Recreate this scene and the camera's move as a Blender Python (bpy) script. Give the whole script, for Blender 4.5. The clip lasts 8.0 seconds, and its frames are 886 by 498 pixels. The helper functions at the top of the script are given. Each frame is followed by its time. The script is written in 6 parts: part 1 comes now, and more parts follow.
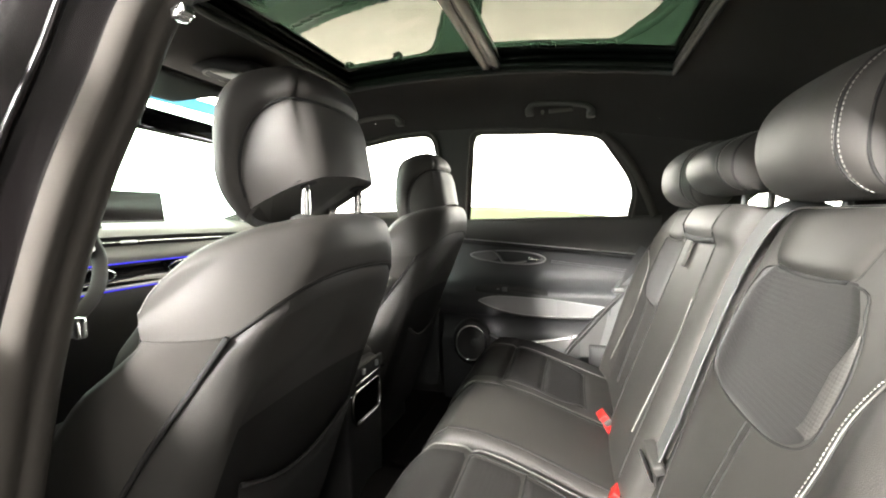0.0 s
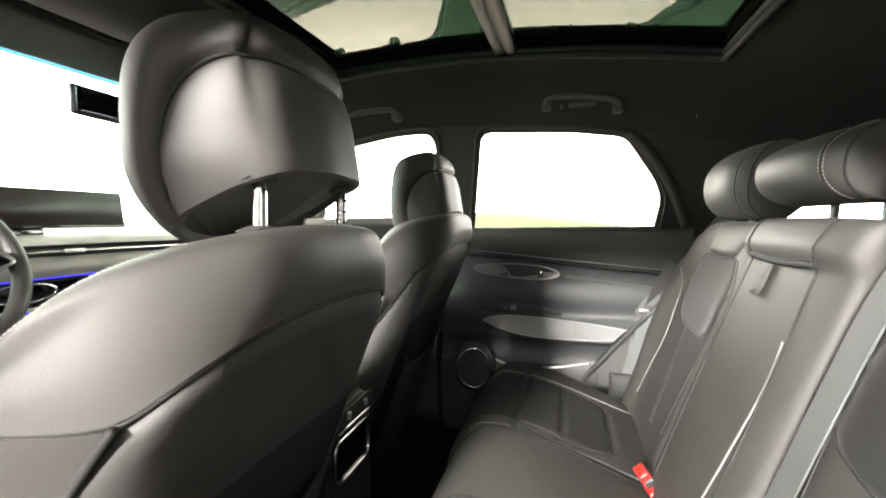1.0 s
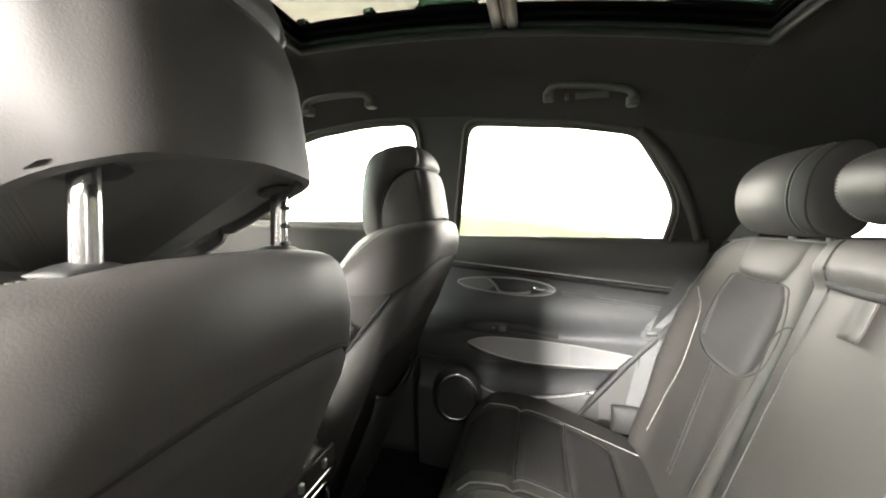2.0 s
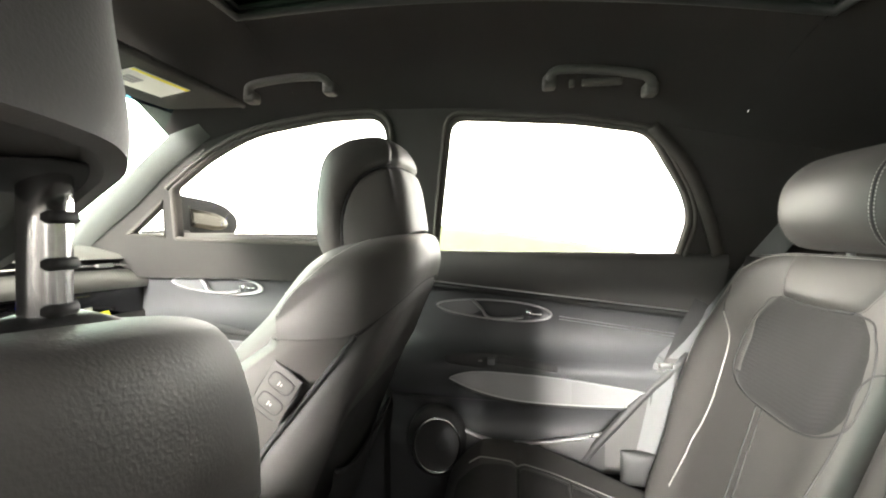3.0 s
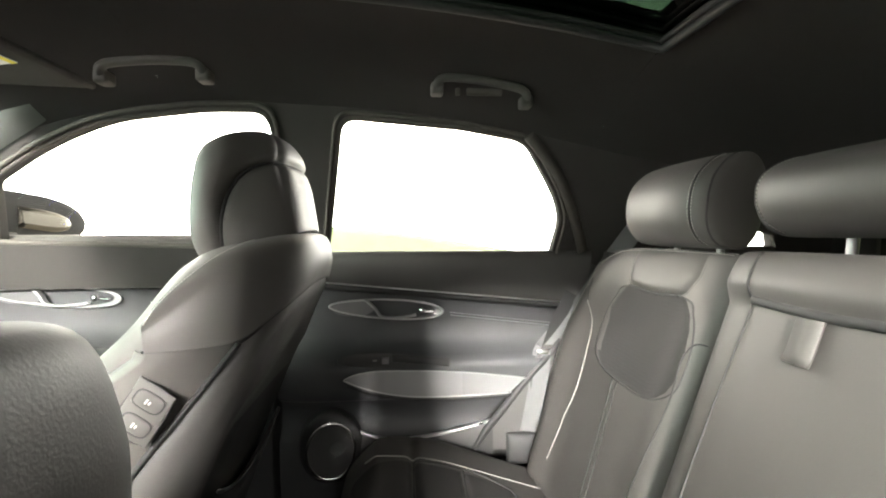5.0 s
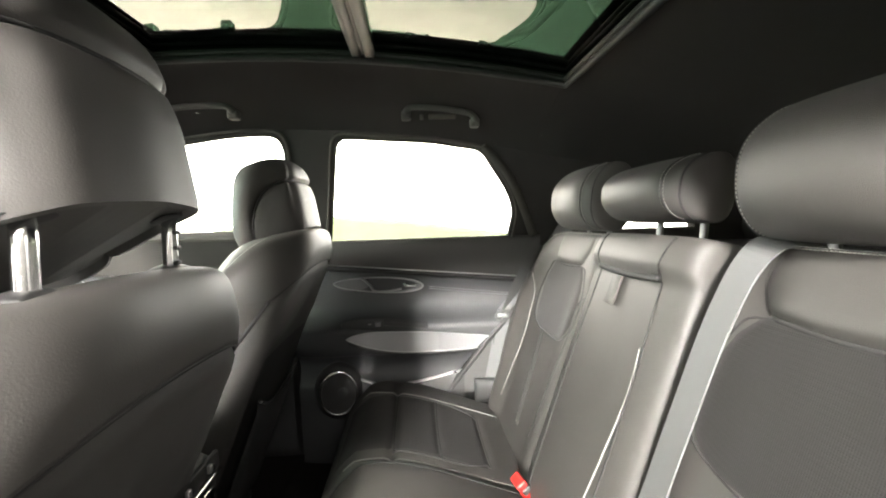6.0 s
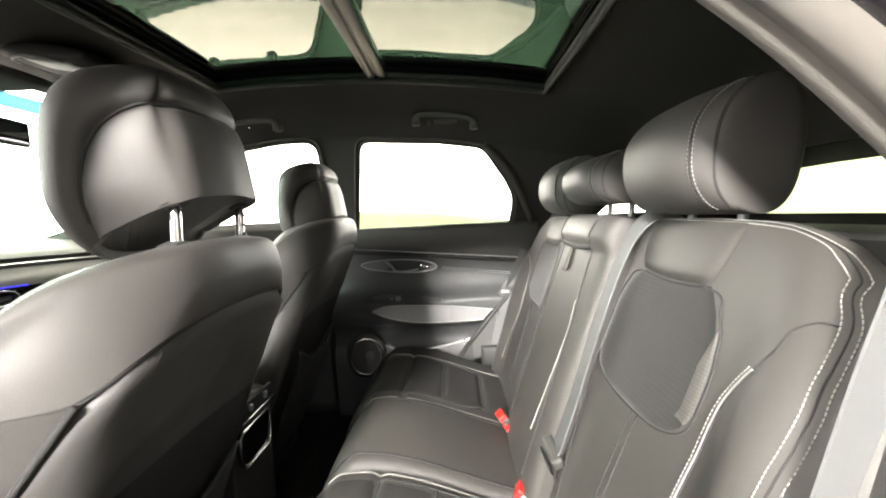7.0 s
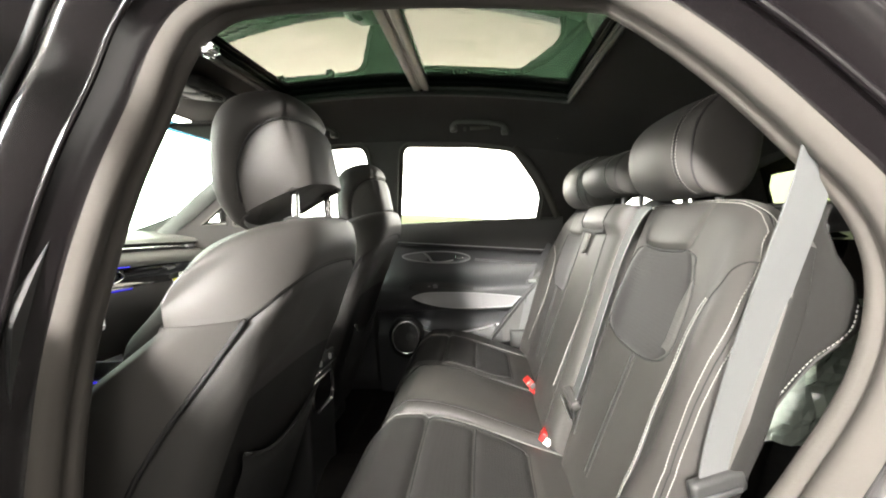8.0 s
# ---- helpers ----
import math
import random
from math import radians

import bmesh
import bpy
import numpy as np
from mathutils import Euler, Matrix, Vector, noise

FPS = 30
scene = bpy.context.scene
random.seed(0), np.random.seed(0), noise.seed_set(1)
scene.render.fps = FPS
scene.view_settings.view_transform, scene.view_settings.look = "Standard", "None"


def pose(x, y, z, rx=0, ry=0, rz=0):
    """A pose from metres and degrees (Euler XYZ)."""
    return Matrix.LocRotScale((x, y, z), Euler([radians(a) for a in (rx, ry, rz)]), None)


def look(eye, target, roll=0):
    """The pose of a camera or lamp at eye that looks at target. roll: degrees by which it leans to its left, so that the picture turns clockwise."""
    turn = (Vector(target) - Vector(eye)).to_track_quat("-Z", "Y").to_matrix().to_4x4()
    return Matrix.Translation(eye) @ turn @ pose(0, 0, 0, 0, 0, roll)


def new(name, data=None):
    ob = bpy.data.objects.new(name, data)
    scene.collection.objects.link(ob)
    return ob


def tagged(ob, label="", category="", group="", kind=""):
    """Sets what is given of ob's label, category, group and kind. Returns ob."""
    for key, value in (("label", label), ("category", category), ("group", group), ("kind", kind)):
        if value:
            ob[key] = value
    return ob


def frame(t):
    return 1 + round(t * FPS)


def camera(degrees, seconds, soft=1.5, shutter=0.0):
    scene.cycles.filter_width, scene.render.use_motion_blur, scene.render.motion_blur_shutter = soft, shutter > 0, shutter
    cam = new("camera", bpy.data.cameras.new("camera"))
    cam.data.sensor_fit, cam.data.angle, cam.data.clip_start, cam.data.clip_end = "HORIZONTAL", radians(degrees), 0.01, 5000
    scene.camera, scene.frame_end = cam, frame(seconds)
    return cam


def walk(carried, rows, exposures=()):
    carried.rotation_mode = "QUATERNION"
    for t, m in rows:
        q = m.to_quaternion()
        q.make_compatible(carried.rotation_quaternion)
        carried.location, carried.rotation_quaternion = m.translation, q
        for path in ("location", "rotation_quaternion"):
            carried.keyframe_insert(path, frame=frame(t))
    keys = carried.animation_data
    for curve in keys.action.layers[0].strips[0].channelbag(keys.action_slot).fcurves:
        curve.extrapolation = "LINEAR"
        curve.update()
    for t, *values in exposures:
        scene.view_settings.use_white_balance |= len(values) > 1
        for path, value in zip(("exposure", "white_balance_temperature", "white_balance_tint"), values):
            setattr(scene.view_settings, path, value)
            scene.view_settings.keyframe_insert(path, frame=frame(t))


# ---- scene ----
cam = camera(93.4, 8.0, soft=2.0)
PATH = [
    (0, (0.188, -0.938, 1.146), (-0.42, 0.962, 0.994), -1.7),
    (0.5, (0.154, -0.852, 1.155), (-0.455, 1.048, 1.017), -1.3),
    (1, (0.11, -0.767, 1.156), (-0.47, 1.142, 1.029), -1.0),
    (1.5, (0.085, -0.687, 1.168), (-0.452, 1.235, 1.028), -0.5),
    (2.8, (-0.035, -0.421, 1.18), (-0.36, 1.551, 1.094), 0.2),
    (3, (-0.032, -0.391, 1.182), (-0.34, 1.583, 1.103), 0.0),
    (3.5, (-0.056, -0.303, 1.165), (-0.244, 1.688, 1.117), 0.1),
    (4, (-0.077, -0.257, 1.154), (-0.12, 1.742, 1.112), 0.3),
    (4.5, (-0.075, -0.279, 1.151), (0.031, 1.718, 1.114), 0.1),
    (5, (-0.03, -0.403, 1.178), (0.168, 1.586, 1.106), -0.3),
    (5.2, (-0.033, -0.461, 1.168), (0.225, 1.521, 1.107), -0.7),
    (6.3, (0.099, -0.772, 1.194), (0.17, 1.221, 1.032), -2.6),
    (6.5, (0.117, -0.814, 1.184), (0.16, 1.179, 1.019), -2.8),
    (7, (0.156, -0.92, 1.169), (0.093, 1.072, 1.009), -3.2),
    (7.5, (0.145, -1.029, 1.159), (0.004, 0.961, 1.012), -3.3),
    (8, (0.13, -1.105, 1.133), (-0.055, 0.883, 1.005), -3.0),
]
EXPOSURES = [(0, 0.02), (0.5, -0.04), (1, 0.0), (1.5, 0.18), (2.8, 0.52), (3.1, 0.5), (3.5, 0.42), (4.5, 0.44), (5.2, 0.4), (6.3, 0.4), (7, 0.18), (7.5, 0.0), (8, 0.0)]
walk_rows = [(t, look(eye, target, roll)) for t, eye, target, roll in PATH]
walk(cam, walk_rows, EXPOSURES)

# ---- world and light: a closed hall added round the car, its walls made to glow ----
world = bpy.data.worlds.new("dim_surroundings")
scene.world = world
world.use_nodes = True
bg = world.node_tree.nodes["Background"]
bg.inputs[0].default_value = (1.0, 0.965, 0.92, 1)
bg.inputs[1].default_value = 0.4
HALL, HALL_EDGE, HALL_FRONT, HALL_SKY, HALL_SIDE, HALL_REAR, HALL_LEFT, TUBE, CEILING_PANEL, FRONT_PANEL, SIDE_PANEL = 12.0, 1.5, 8.0, 11.0, 0.06, 2.2, 1.6, 32.0, 8.0, 90.0, 1350.0
scene.view_settings.exposure = 0.0

# ---- small helpers ----
def part(name, bm, material, parent=None, label="", smooth=True):
    """Links a bmesh as one mesh object, under a parent if given."""
    bmesh.ops.recalc_face_normals(bm, faces=bm.faces)
    me = bpy.data.meshes.new(name)
    bm.to_mesh(me)
    bm.free()
    if smooth:
        for p in me.polygons:
            p.use_smooth = True
    if material:
        me.materials.append(material)
    ob = new(name, me)
    if parent:
        ob.parent = parent
    if label:
        tagged(ob, label)
    return ob


def thing(name, label, category, group="", kind="", at=(0, 0, 0)):
    ob = new(name)
    ob.empty_display_size = 0.05
    ob.location = at
    tagged(ob, label, category, group, kind)
    return ob


def grid_bm(P, wrap_u=False, wrap_v=False, bm=None):
    """Mesh from rows of points."""
    bm = bm or bmesh.new()
    R = [[bm.verts.new(p) for p in row] for row in P]
    nu, nv = len(R), len(R[0])
    for i in range(nu if wrap_u else nu - 1):
        for j in range(nv if wrap_v else nv - 1):
            q = [R[i][j], R[i][(j + 1) % nv], R[(i + 1) % nu][(j + 1) % nv], R[(i + 1) % nu][j]]
            try:
                bm.faces.new(q)
            except ValueError:
                pass
    return bm


def smooth_line(pts, n=40, closed=False):
    """Catmull-Rom through the points."""
    P = [Vector(p) for p in pts]
    out, m = [], len(P)
    segs = m if closed else m - 1
    per = max(2, n // segs)
    for i in range(segs):
        if closed:
            a, b, c, d = P[i - 1], P[i], P[(i + 1) % m], P[(i + 2) % m]
        else:
            a, b, c, d = P[max(i - 1, 0)], P[i], P[i + 1], P[min(i + 2, m - 1)]
        for k in range(per):
            t = k / per
            out.append(0.5 * ((2 * b) + (c - a) * t + (2 * a - 5 * b + 4 * c - d) * t * t + (3 * b - a - 3 * c + d) * t ** 3))
    if not closed:
        out.append(P[-1].copy())
    return out


def tube_bm(pts, r, sides=8, closed=False, bm=None, flat=1.0, up=(0, 0, 1), taper=None):
    """A tube along points; flat squeezes it across its up axis."""
    bm = bm or bmesh.new()
    P = [Vector(p) for p in pts]
    n, rows = len(P), []
    for i, p in enumerate(P):
        d = (P[(i + 1) % n] - P[i - 1]) if closed else (P[min(i + 1, n - 1)] - P[max(i - 1, 0)])
        if d.length < 1e-9:
            d = Vector((1, 0, 0))
        d.normalize()
        u = Vector(up)
        s = d.cross(u)
        if s.length < 1e-3:
            s = d.cross(Vector((0, 1, 0.3)))
        s.normalize()
        w = s.cross(d).normalized()
        k = taper(i / (n - 1)) if taper else 1.0
        rows.append([p + (s * math.cos(a) + w * math.sin(a) * flat) * r * k for a in [2 * math.pi * j / sides for j in range(sides)]])
    grid_bm(rows, wrap_u=closed, wrap_v=True, bm=bm)
    if not closed:
        bm.verts.ensure_lookup_table()
        tot = len(bm.verts)
        bm.faces.new([bm.verts[tot - n * sides + j] for j in range(sides)])
        bm.faces.new([bm.verts[tot - sides + j] for j in range(sides)])
    return bm


def ribbon_bm(pts, across, width, thick, normal=None, bm=None):
    """A flat strap along points: across gives its width axis at each point."""
    bm = bm or bmesh.new()
    P = [Vector(p) for p in pts]
    rows = []
    for i, p in enumerate(P):
        d = (P[min(i + 1, len(P) - 1)] - P[max(i - 1, 0)]).normalized()
        a = Vector(across(i / (len(P) - 1)) if callable(across) else across)
        a = (a - d * a.dot(d)).normalized()
        n = d.cross(a).normalized()
        h, t = a * width / 2, n * thick / 2
        rows.append([p - h + t, p + h + t, p + h - t, p - h - t])
    grid_bm(rows, wrap_v=True, bm=bm)
    bm.verts.ensure_lookup_table()
    k = len(bm.verts)
    bm.faces.new([bm.verts[k - 4 * len(P) + j] for j in range(4)])
    bm.faces.new([bm.verts[k - 4 + j] for j in range(4)])
    return bm


def box_bm(c, s, bevel=0.003, segs=2, m=None, bm=None):
    b = bmesh.new()
    bmesh.ops.create_cube(b, size=1)
    bmesh.ops.scale(b, vec=s, verts=b.verts)
    if bevel:
        bmesh.ops.bevel(b, geom=list(b.edges), offset=bevel, segments=segs, affect="EDGES", profile=0.7)
    if m:
        bmesh.ops.transform(b, matrix=m, verts=b.verts)
    bmesh.ops.translate(b, vec=c, verts=b.verts)
    if bm is None:
        return b
    me = bpy.data.meshes.new("tmp")
    b.to_mesh(me)
    b.free()
    bm.from_mesh(me)
    bpy.data.meshes.remove(me)
    return bm


def cyl_bm(a, b, r, sides=16, r2=None):
    a, b = Vector(a), Vector(b)
    n = 4
    f = (lambda t: 1 + (r2 / r - 1) * t) if r2 else None
    return tube_bm([a.lerp(b, k / n) for k in range(n + 1)], r, sides, taper=f)


def plate_bm(outline, holes=(), thick=(0, 0, 0)):
    """Flat plate from an outline with holes, thickened along a vector."""
    bm = bmesh.new()
    edges = []
    for loop in (outline, *holes):
        vs = [bm.verts.new(p) for p in loop]
        edges += [bm.edges.new((vs[i - 1], vs[i])) for i in range(len(vs))]
    bmesh.ops.triangle_fill(bm, edges=edges, use_beauty=True)
    t = Vector(thick)
    if t.length:
        r = bmesh.ops.extrude_face_region(bm, geom=list(bm.faces))
        bmesh.ops.translate(bm, vec=t, verts=[g for g in r["geom"] if isinstance(g, bmesh.types.BMVert)])
    return bm


def spread(n):
    """-1..1, denser towards the ends."""
    return [math.sin(math.pi / 2 * (-1 + 2 * i / (n - 1))) for i in range(n)]


class Pillow:
    """A cushioned form: base(a, b) is its middle sheet for a, b in -1..1, puffed along n to front and back."""

    def __init__(self, base, n, front, back, pa=3.0, pb=3.0):
        self.base, self.n, self.front, self.back, self.pa, self.pb = base, Vector(n).normalized(), front, back, pa, pb

    def e(self, a, b):
        return max(0.0, 1 - abs(a) ** self.pa) ** (1 / self.pa) * max(0.0, 1 - abs(b) ** self.pb) ** (1 / self.pb)

    def f(self, a, b, lift=0.0):
        d = self.front(a, b) if callable(self.front) else self.front
        return Vector(self.base(a, b)) + self.n * (d * self.e(a, b) + lift)

    def r(self, a, b, lift=0.0):
        d = self.back(a, b) if callable(self.back) else self.back
        return Vector(self.base(a, b)) - self.n * (d * self.e(a, b) + lift)

    def mesh(self, na=33, nb=33):
        A, B = spread(na), spread(nb)
        bm = grid_bm([[self.f(a, b) for b in B] for a in A])
        grid_bm([[self.r(a, b) for b in B] for a in A], bm=bm)
        bmesh.ops.remove_doubles(bm, verts=bm.verts, dist=1e-5)
        return bm

    def normal(self, a, b, rear=False):
        g = self.r if rear else self.f
        h = 0.01
        u = g(min(a + h, 0.999), b) - g(max(a - h, -0.999), b)
        w = g(a, min(b + h, 0.999)) - g(a, max(b - h, -0.999))
        n = u.cross(w)
        if n.length < 1e-9:
            return self.n.copy()
        n.normalize()
        if n.dot(self.n) * (-1 if rear else 1) < 0:
            n = -n
        return n

    def patch(self, left, right, b0, b1, lift=0.003, nu=16, nv=16, rear=False, sink=0.003):
        """A panel on the surface between left(b) and right(b), b0..b1, its rim sunk."""
        rows = []
        for j in range(nv + 1):
            b = b0 + (b1 - b0) * j / nv
            l, r = left(b), right(b)
            row = []
            for i in range(nu + 1):
                a = l + (r - l) * i / nu
                edge = min(i, nu - i, j, nv - j)
                h = -sink if edge == 0 else lift * (0.75 if edge == 1 else 1.0)
                g = self.r if rear else self.f
                row.append(g(a, b) + self.normal(a, b, rear) * h)
            rows.append(row)
        return grid_bm(rows)

    def line(self, ab, lift=0.0, rear=False, n=40, closed=False):
        pts = smooth_line([(a, b, 0) for a, b in ab], n, closed)
        g = self.r if rear else self.f
        out = []
        for p in pts:
            a, b = max(-1, min(1, p.x)), max(-1, min(1, p.y))
            out.append(g(a, b) + self.normal(a, b, rear) * lift)
        return out


def stitch_bm(pts, step=0.006, length=0.0042, r=0.0007, bm=None, side=None, off=0.0):
    """A row of single stitches along a line."""
    bm = bm or bmesh.new()
    P = [Vector(p) for p in pts]
    if side is not None:
        P = [p + Vector(side) * off for p in P]
    acc, nxt = 0.0, 0.0
    for i in range(len(P) - 1):
        d = P[i + 1] - P[i]
        L = d.length
        if L < 1e-9:
            continue
        d /= L
        while nxt <= acc + L:
            p = P[i] + d * (nxt - acc)
            tube_bm([p - d * length / 2, p + d * length / 2], r, 5, bm=bm)
            nxt += step
        acc += L
    return bm


# ---- materials ----
def mat(name, col, rough=0.5, metal=0.0, grain=0.0, grain_scale=400, vary=0.12, vary_scale=9.0, spec=0.5, coat=0.0, col2=None, kind="noise", rough_vary=0.08):
    m = bpy.data.materials.new(name)
    m.use_nodes = True
    nt = m.node_tree
    bs = nt.nodes["Principled BSDF"]
    bs.inputs["Roughness"].default_value = rough
    bs.inputs["Metallic"].default_value = metal
    bs.inputs["Specular IOR Level"].default_value = spec
    bs.inputs["Coat Weight"].default_value = coat
    bs.inputs["Coat Roughness"].default_value = 0.05
    tc = nt.nodes.new("ShaderNodeTexCoord")
    big = nt.nodes.new("ShaderNodeTexNoise")
    big.inputs["Scale"].default_value = vary_scale
    big.inputs["Detail"].default_value = 5
    nt.links.new(tc.outputs["Object"], big.inputs["Vector"])
    mix = nt.nodes.new("ShaderNodeMix")
    mix.data_type = "RGBA"
    c2 = col2 or [min(1, c * (1 + vary)) for c in col]
    c1 = col if col2 else [c * (1 - vary) for c in col]
    mix.inputs[6].default_value = (*c1, 1)
    mix.inputs[7].default_value = (*c2, 1)
    nt.links.new(big.outputs[0], mix.inputs[0])
    nt.links.new(mix.outputs[2], bs.inputs["Base Color"])
    rr = nt.nodes.new("ShaderNodeMapRange")
    rr.inputs[3].default_value = max(0.02, rough - rough_vary)
    rr.inputs[4].default_value = min(1, rough + rough_vary)
    nt.links.new(big.outputs[0], rr.inputs[0])
    nt.links.new(rr.outputs[0], bs.inputs["Roughness"])
    if grain:
        if kind == "voronoi":
            fine = nt.nodes.new("ShaderNodeTexVoronoi")
            fine.feature = "DISTANCE_TO_EDGE"
        else:
            fine = nt.nodes.new("ShaderNodeTexNoise")
            fine.inputs["Detail"].default_value = 3
        fine.inputs["Scale"].default_value = grain_scale
        nt.links.new(tc.outputs["Object"], fine.inputs["Vector"])
        bump = nt.nodes.new("ShaderNodeBump")
        bump.inputs["Strength"].default_value = grain
        bump.inputs["Distance"].default_value = 0.001
        nt.links.new(fine.outputs[0], bump.inputs["Height"])
        nt.links.new(bump.outputs[0], bs.inputs["Normal"])
    return m


def glass_mat(name, tint, ior=1.5, rough=0.0):
    """A thin pane: clear or tinted, with the sheen of glass."""
    m = bpy.data.materials.new(name)
    m.use_nodes = True
    nt = m.node_tree
    nt.nodes.remove(nt.nodes["Principled BSDF"])
    out = nt.nodes["Material Output"]
    tr, gl, fr, mx = (nt.nodes.new("ShaderNode" + k) for k in ("BsdfTransparent", "BsdfGlossy", "Fresnel", "MixShader"))
    tr.inputs[0].default_value = (*tint, 1)
    gl.inputs["Roughness"].default_value = rough
    gl.inputs[0].default_value = (0.95, 0.95, 0.93, 1)
    fr.inputs[0].default_value = ior
    nt.links.new(fr.outputs[0], mx.inputs[0])
    nt.links.new(tr.outputs[0], mx.inputs[1])
    nt.links.new(gl.outputs[0], mx.inputs[2])
    nt.links.new(mx.outputs[0], out.inputs[0])
    return m


def perforated(name, col, scale, hole=0.3, rough=0.5, metal=0.0):
    """A fabric or grille with a fine regular dot pattern."""
    m = mat(name, col, rough, metal, vary=0.08)
    nt = m.node_tree
    bs = nt.nodes["Principled BSDF"]
    tc = nt.nodes.new("ShaderNodeTexCoord")
    vo = nt.nodes.new("ShaderNodeTexVoronoi")
    vo.inputs["Scale"].default_value = scale
    vo.inputs["Randomness"].default_value = 0.15
    nt.links.new(tc.outputs["Object"], vo.inputs["Vector"])
    bump = nt.nodes.new("ShaderNodeBump")
    bump.inputs["Strength"].default_value = 0.5
    bump.inputs["Distance"].default_value = 0.0010
    nt.links.new(vo.outputs["Distance"], bump.inputs["Height"])
    nt.links.new(bump.outputs[0], bs.inputs["Normal"])
    return m


LEATHER = mat("black_leather", (0.038, 0.0357, 0.0335), 0.54, grain=0.30, grain_scale=700, kind="voronoi", vary=0.14, spec=0.42, rough_vary=0.10)
LEATHER_SMOOTH = mat("smooth_black_leather", (0.042, 0.0395, 0.037), 0.60, grain=0.18, grain_scale=700, vary=0.14, spec=0.42, rough_vary=0.10)
INSERT = perforated("perforated_leather", (0.011, 0.0104, 0.0100), 420, rough=0.8)
INSERT.node_tree.nodes["Principled BSDF"].inputs["Sheen Weight"].default_value = 0.11
INSERT.node_tree.nodes["Principled BSDF"].inputs["Sheen Roughness"].default_value = 0.40
# cushion copy of the perforated panels, without sheen because it lies in shade
CUSHION_SHADED = perforated("shaded_cushion_fabric", (0.018, 0.0168, 0.0162), 420, rough=0.85)
BAND = perforated("coarse_mesh", (0.050, 0.047, 0.045), 240, rough=0.7)
INSERT.node_tree.nodes["Principled BSDF"].inputs["Specular IOR Level"].default_value = 0.22
SHELL = mat("seatback_shell", (0.033, 0.0315, 0.030), 0.58, grain=0.10, grain_scale=1500)
WING = mat("side_wing_cloth", (0.012, 0.0115, 0.011), 0.85, grain=0.25, grain_scale=1200, spec=0.15)
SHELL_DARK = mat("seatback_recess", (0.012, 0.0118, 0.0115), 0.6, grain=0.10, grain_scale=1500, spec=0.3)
CLOTH = mat("black_headliner_cloth", (0.033, 0.031, 0.0295), 0.95, grain=0.5, grain_scale=1400, spec=0.15)
CARPET = mat("black_carpet", (0.012, 0.011, 0.0105), 1.0, grain=1.0, grain_scale=500, spec=0.1, vary=0.4, vary_scale=40)
NET = perforated("pocket_net", (0.02, 0.02, 0.02), 300, rough=0.8)
PLASTIC = mat("black_trim_plastic", (0.028, 0.028, 0.028), 0.45, grain=0.15, grain_scale=1100)
DOORSOFT = mat("door_soft_trim", (0.042, 0.043, 0.045), 0.46, spec=0.35, grain=0.16, grain_scale=1000, kind="voronoi")
DOORTOP = mat("door_top_trim", (0.045, 0.044, 0.042), 0.5, grain=0.2, grain_scale=1000, kind="voronoi")
RUBBER = mat("grey_rubber_seal", (0.060, 0.055, 0.050), 0.82, grain=0.1, grain_scale=300, vary=0.15, spec=0.2)
RUBBER_DARK = mat("dark_rubber", (0.02, 0.02, 0.02), 0.6)
PAINT = mat("black_gloss_paint", (0.006, 0.005, 0.0055), 0.15, rough_vary=0.04, vary=0.2)
CHROME = mat("chrome", (0.86, 0.86, 0.86), 0.20, 1.0, rough_vary=0.05, vary=0.03)
BRUSHED = mat("brushed_metal", (0.30, 0.30, 0.305), 0.46, 0.65, grain=0.1, grain_scale=1500, vary=0.04)
RING = mat("satin_chrome", (0.42, 0.42, 0.42), 0.38, 0.8, vary=0.05)
SATIN = mat("satin_metal", (0.62, 0.62, 0.63), 0.30, 1.0, rough_vary=0.06, vary=0.05)
GRILLE = perforated("metal_grille", (0.27, 0.27, 0.275), 240, rough=0.46, metal=0.65)
DARKMETAL = mat("dark_satin_metal", (0.16, 0.16, 0.165), 0.40, 0.8)
PIANO = mat("piano_black", (0.006, 0.006, 0.007), 0.06, coat=0.6, rough_vary=0.03)
THREAD = mat("pale_thread", (0.30, 0.29, 0.275), 0.7, vary=0.1, vary_scale=200)
PIPING = mat("light_piping", (0.19, 0.185, 0.175), 0.5, vary=0.06)
SEAM = mat("seam_shadow", (0.012, 0.012, 0.012), 0.8)
BELT = mat("grey_belt_webbing", (0.095, 0.097, 0.098), 0.62, vary=0.06)
RED = mat("red_button_plastic", (0.40, 0.020, 0.017), 0.35)
WHITE = mat("white_paper", (0.78, 0.77, 0.74), 0.7, vary=0.03)
YELLOW = mat("yellow_paper", (0.72, 0.62, 0.02), 0.6, vary=0.04)
INK = mat("grey_ink", (0.35, 0.35, 0.37), 0.7)
SCREEN = mat("dark_display", (0.012, 0.008, 0.008), 0.45, spec=0.25)
# headrest underside: grey lightened to stand in for light from the side
UNDERSIDE = mat("lightened_headrest_plastic", (0.10, 0.097, 0.091), 0.6, grain=0.1, grain_scale=1200)
HANDLE = mat("grab_handle_plastic", (0.058, 0.056, 0.052), 0.7, spec=0.3, grain=0.12, grain_scale=1200)
FILM = mat("clear_plastic_film", (0.24, 0.275, 0.245), 0.12, coat=0.5, vary=0.4, vary_scale=14)
TAN = mat("pale_dash_trim", (0.18, 0.178, 0.162), 0.5, grain=0.15, grain_scale=900, kind="voronoi")
GLASS = glass_mat("window_glass", (0.97, 0.985, 0.97), ior=1.35)
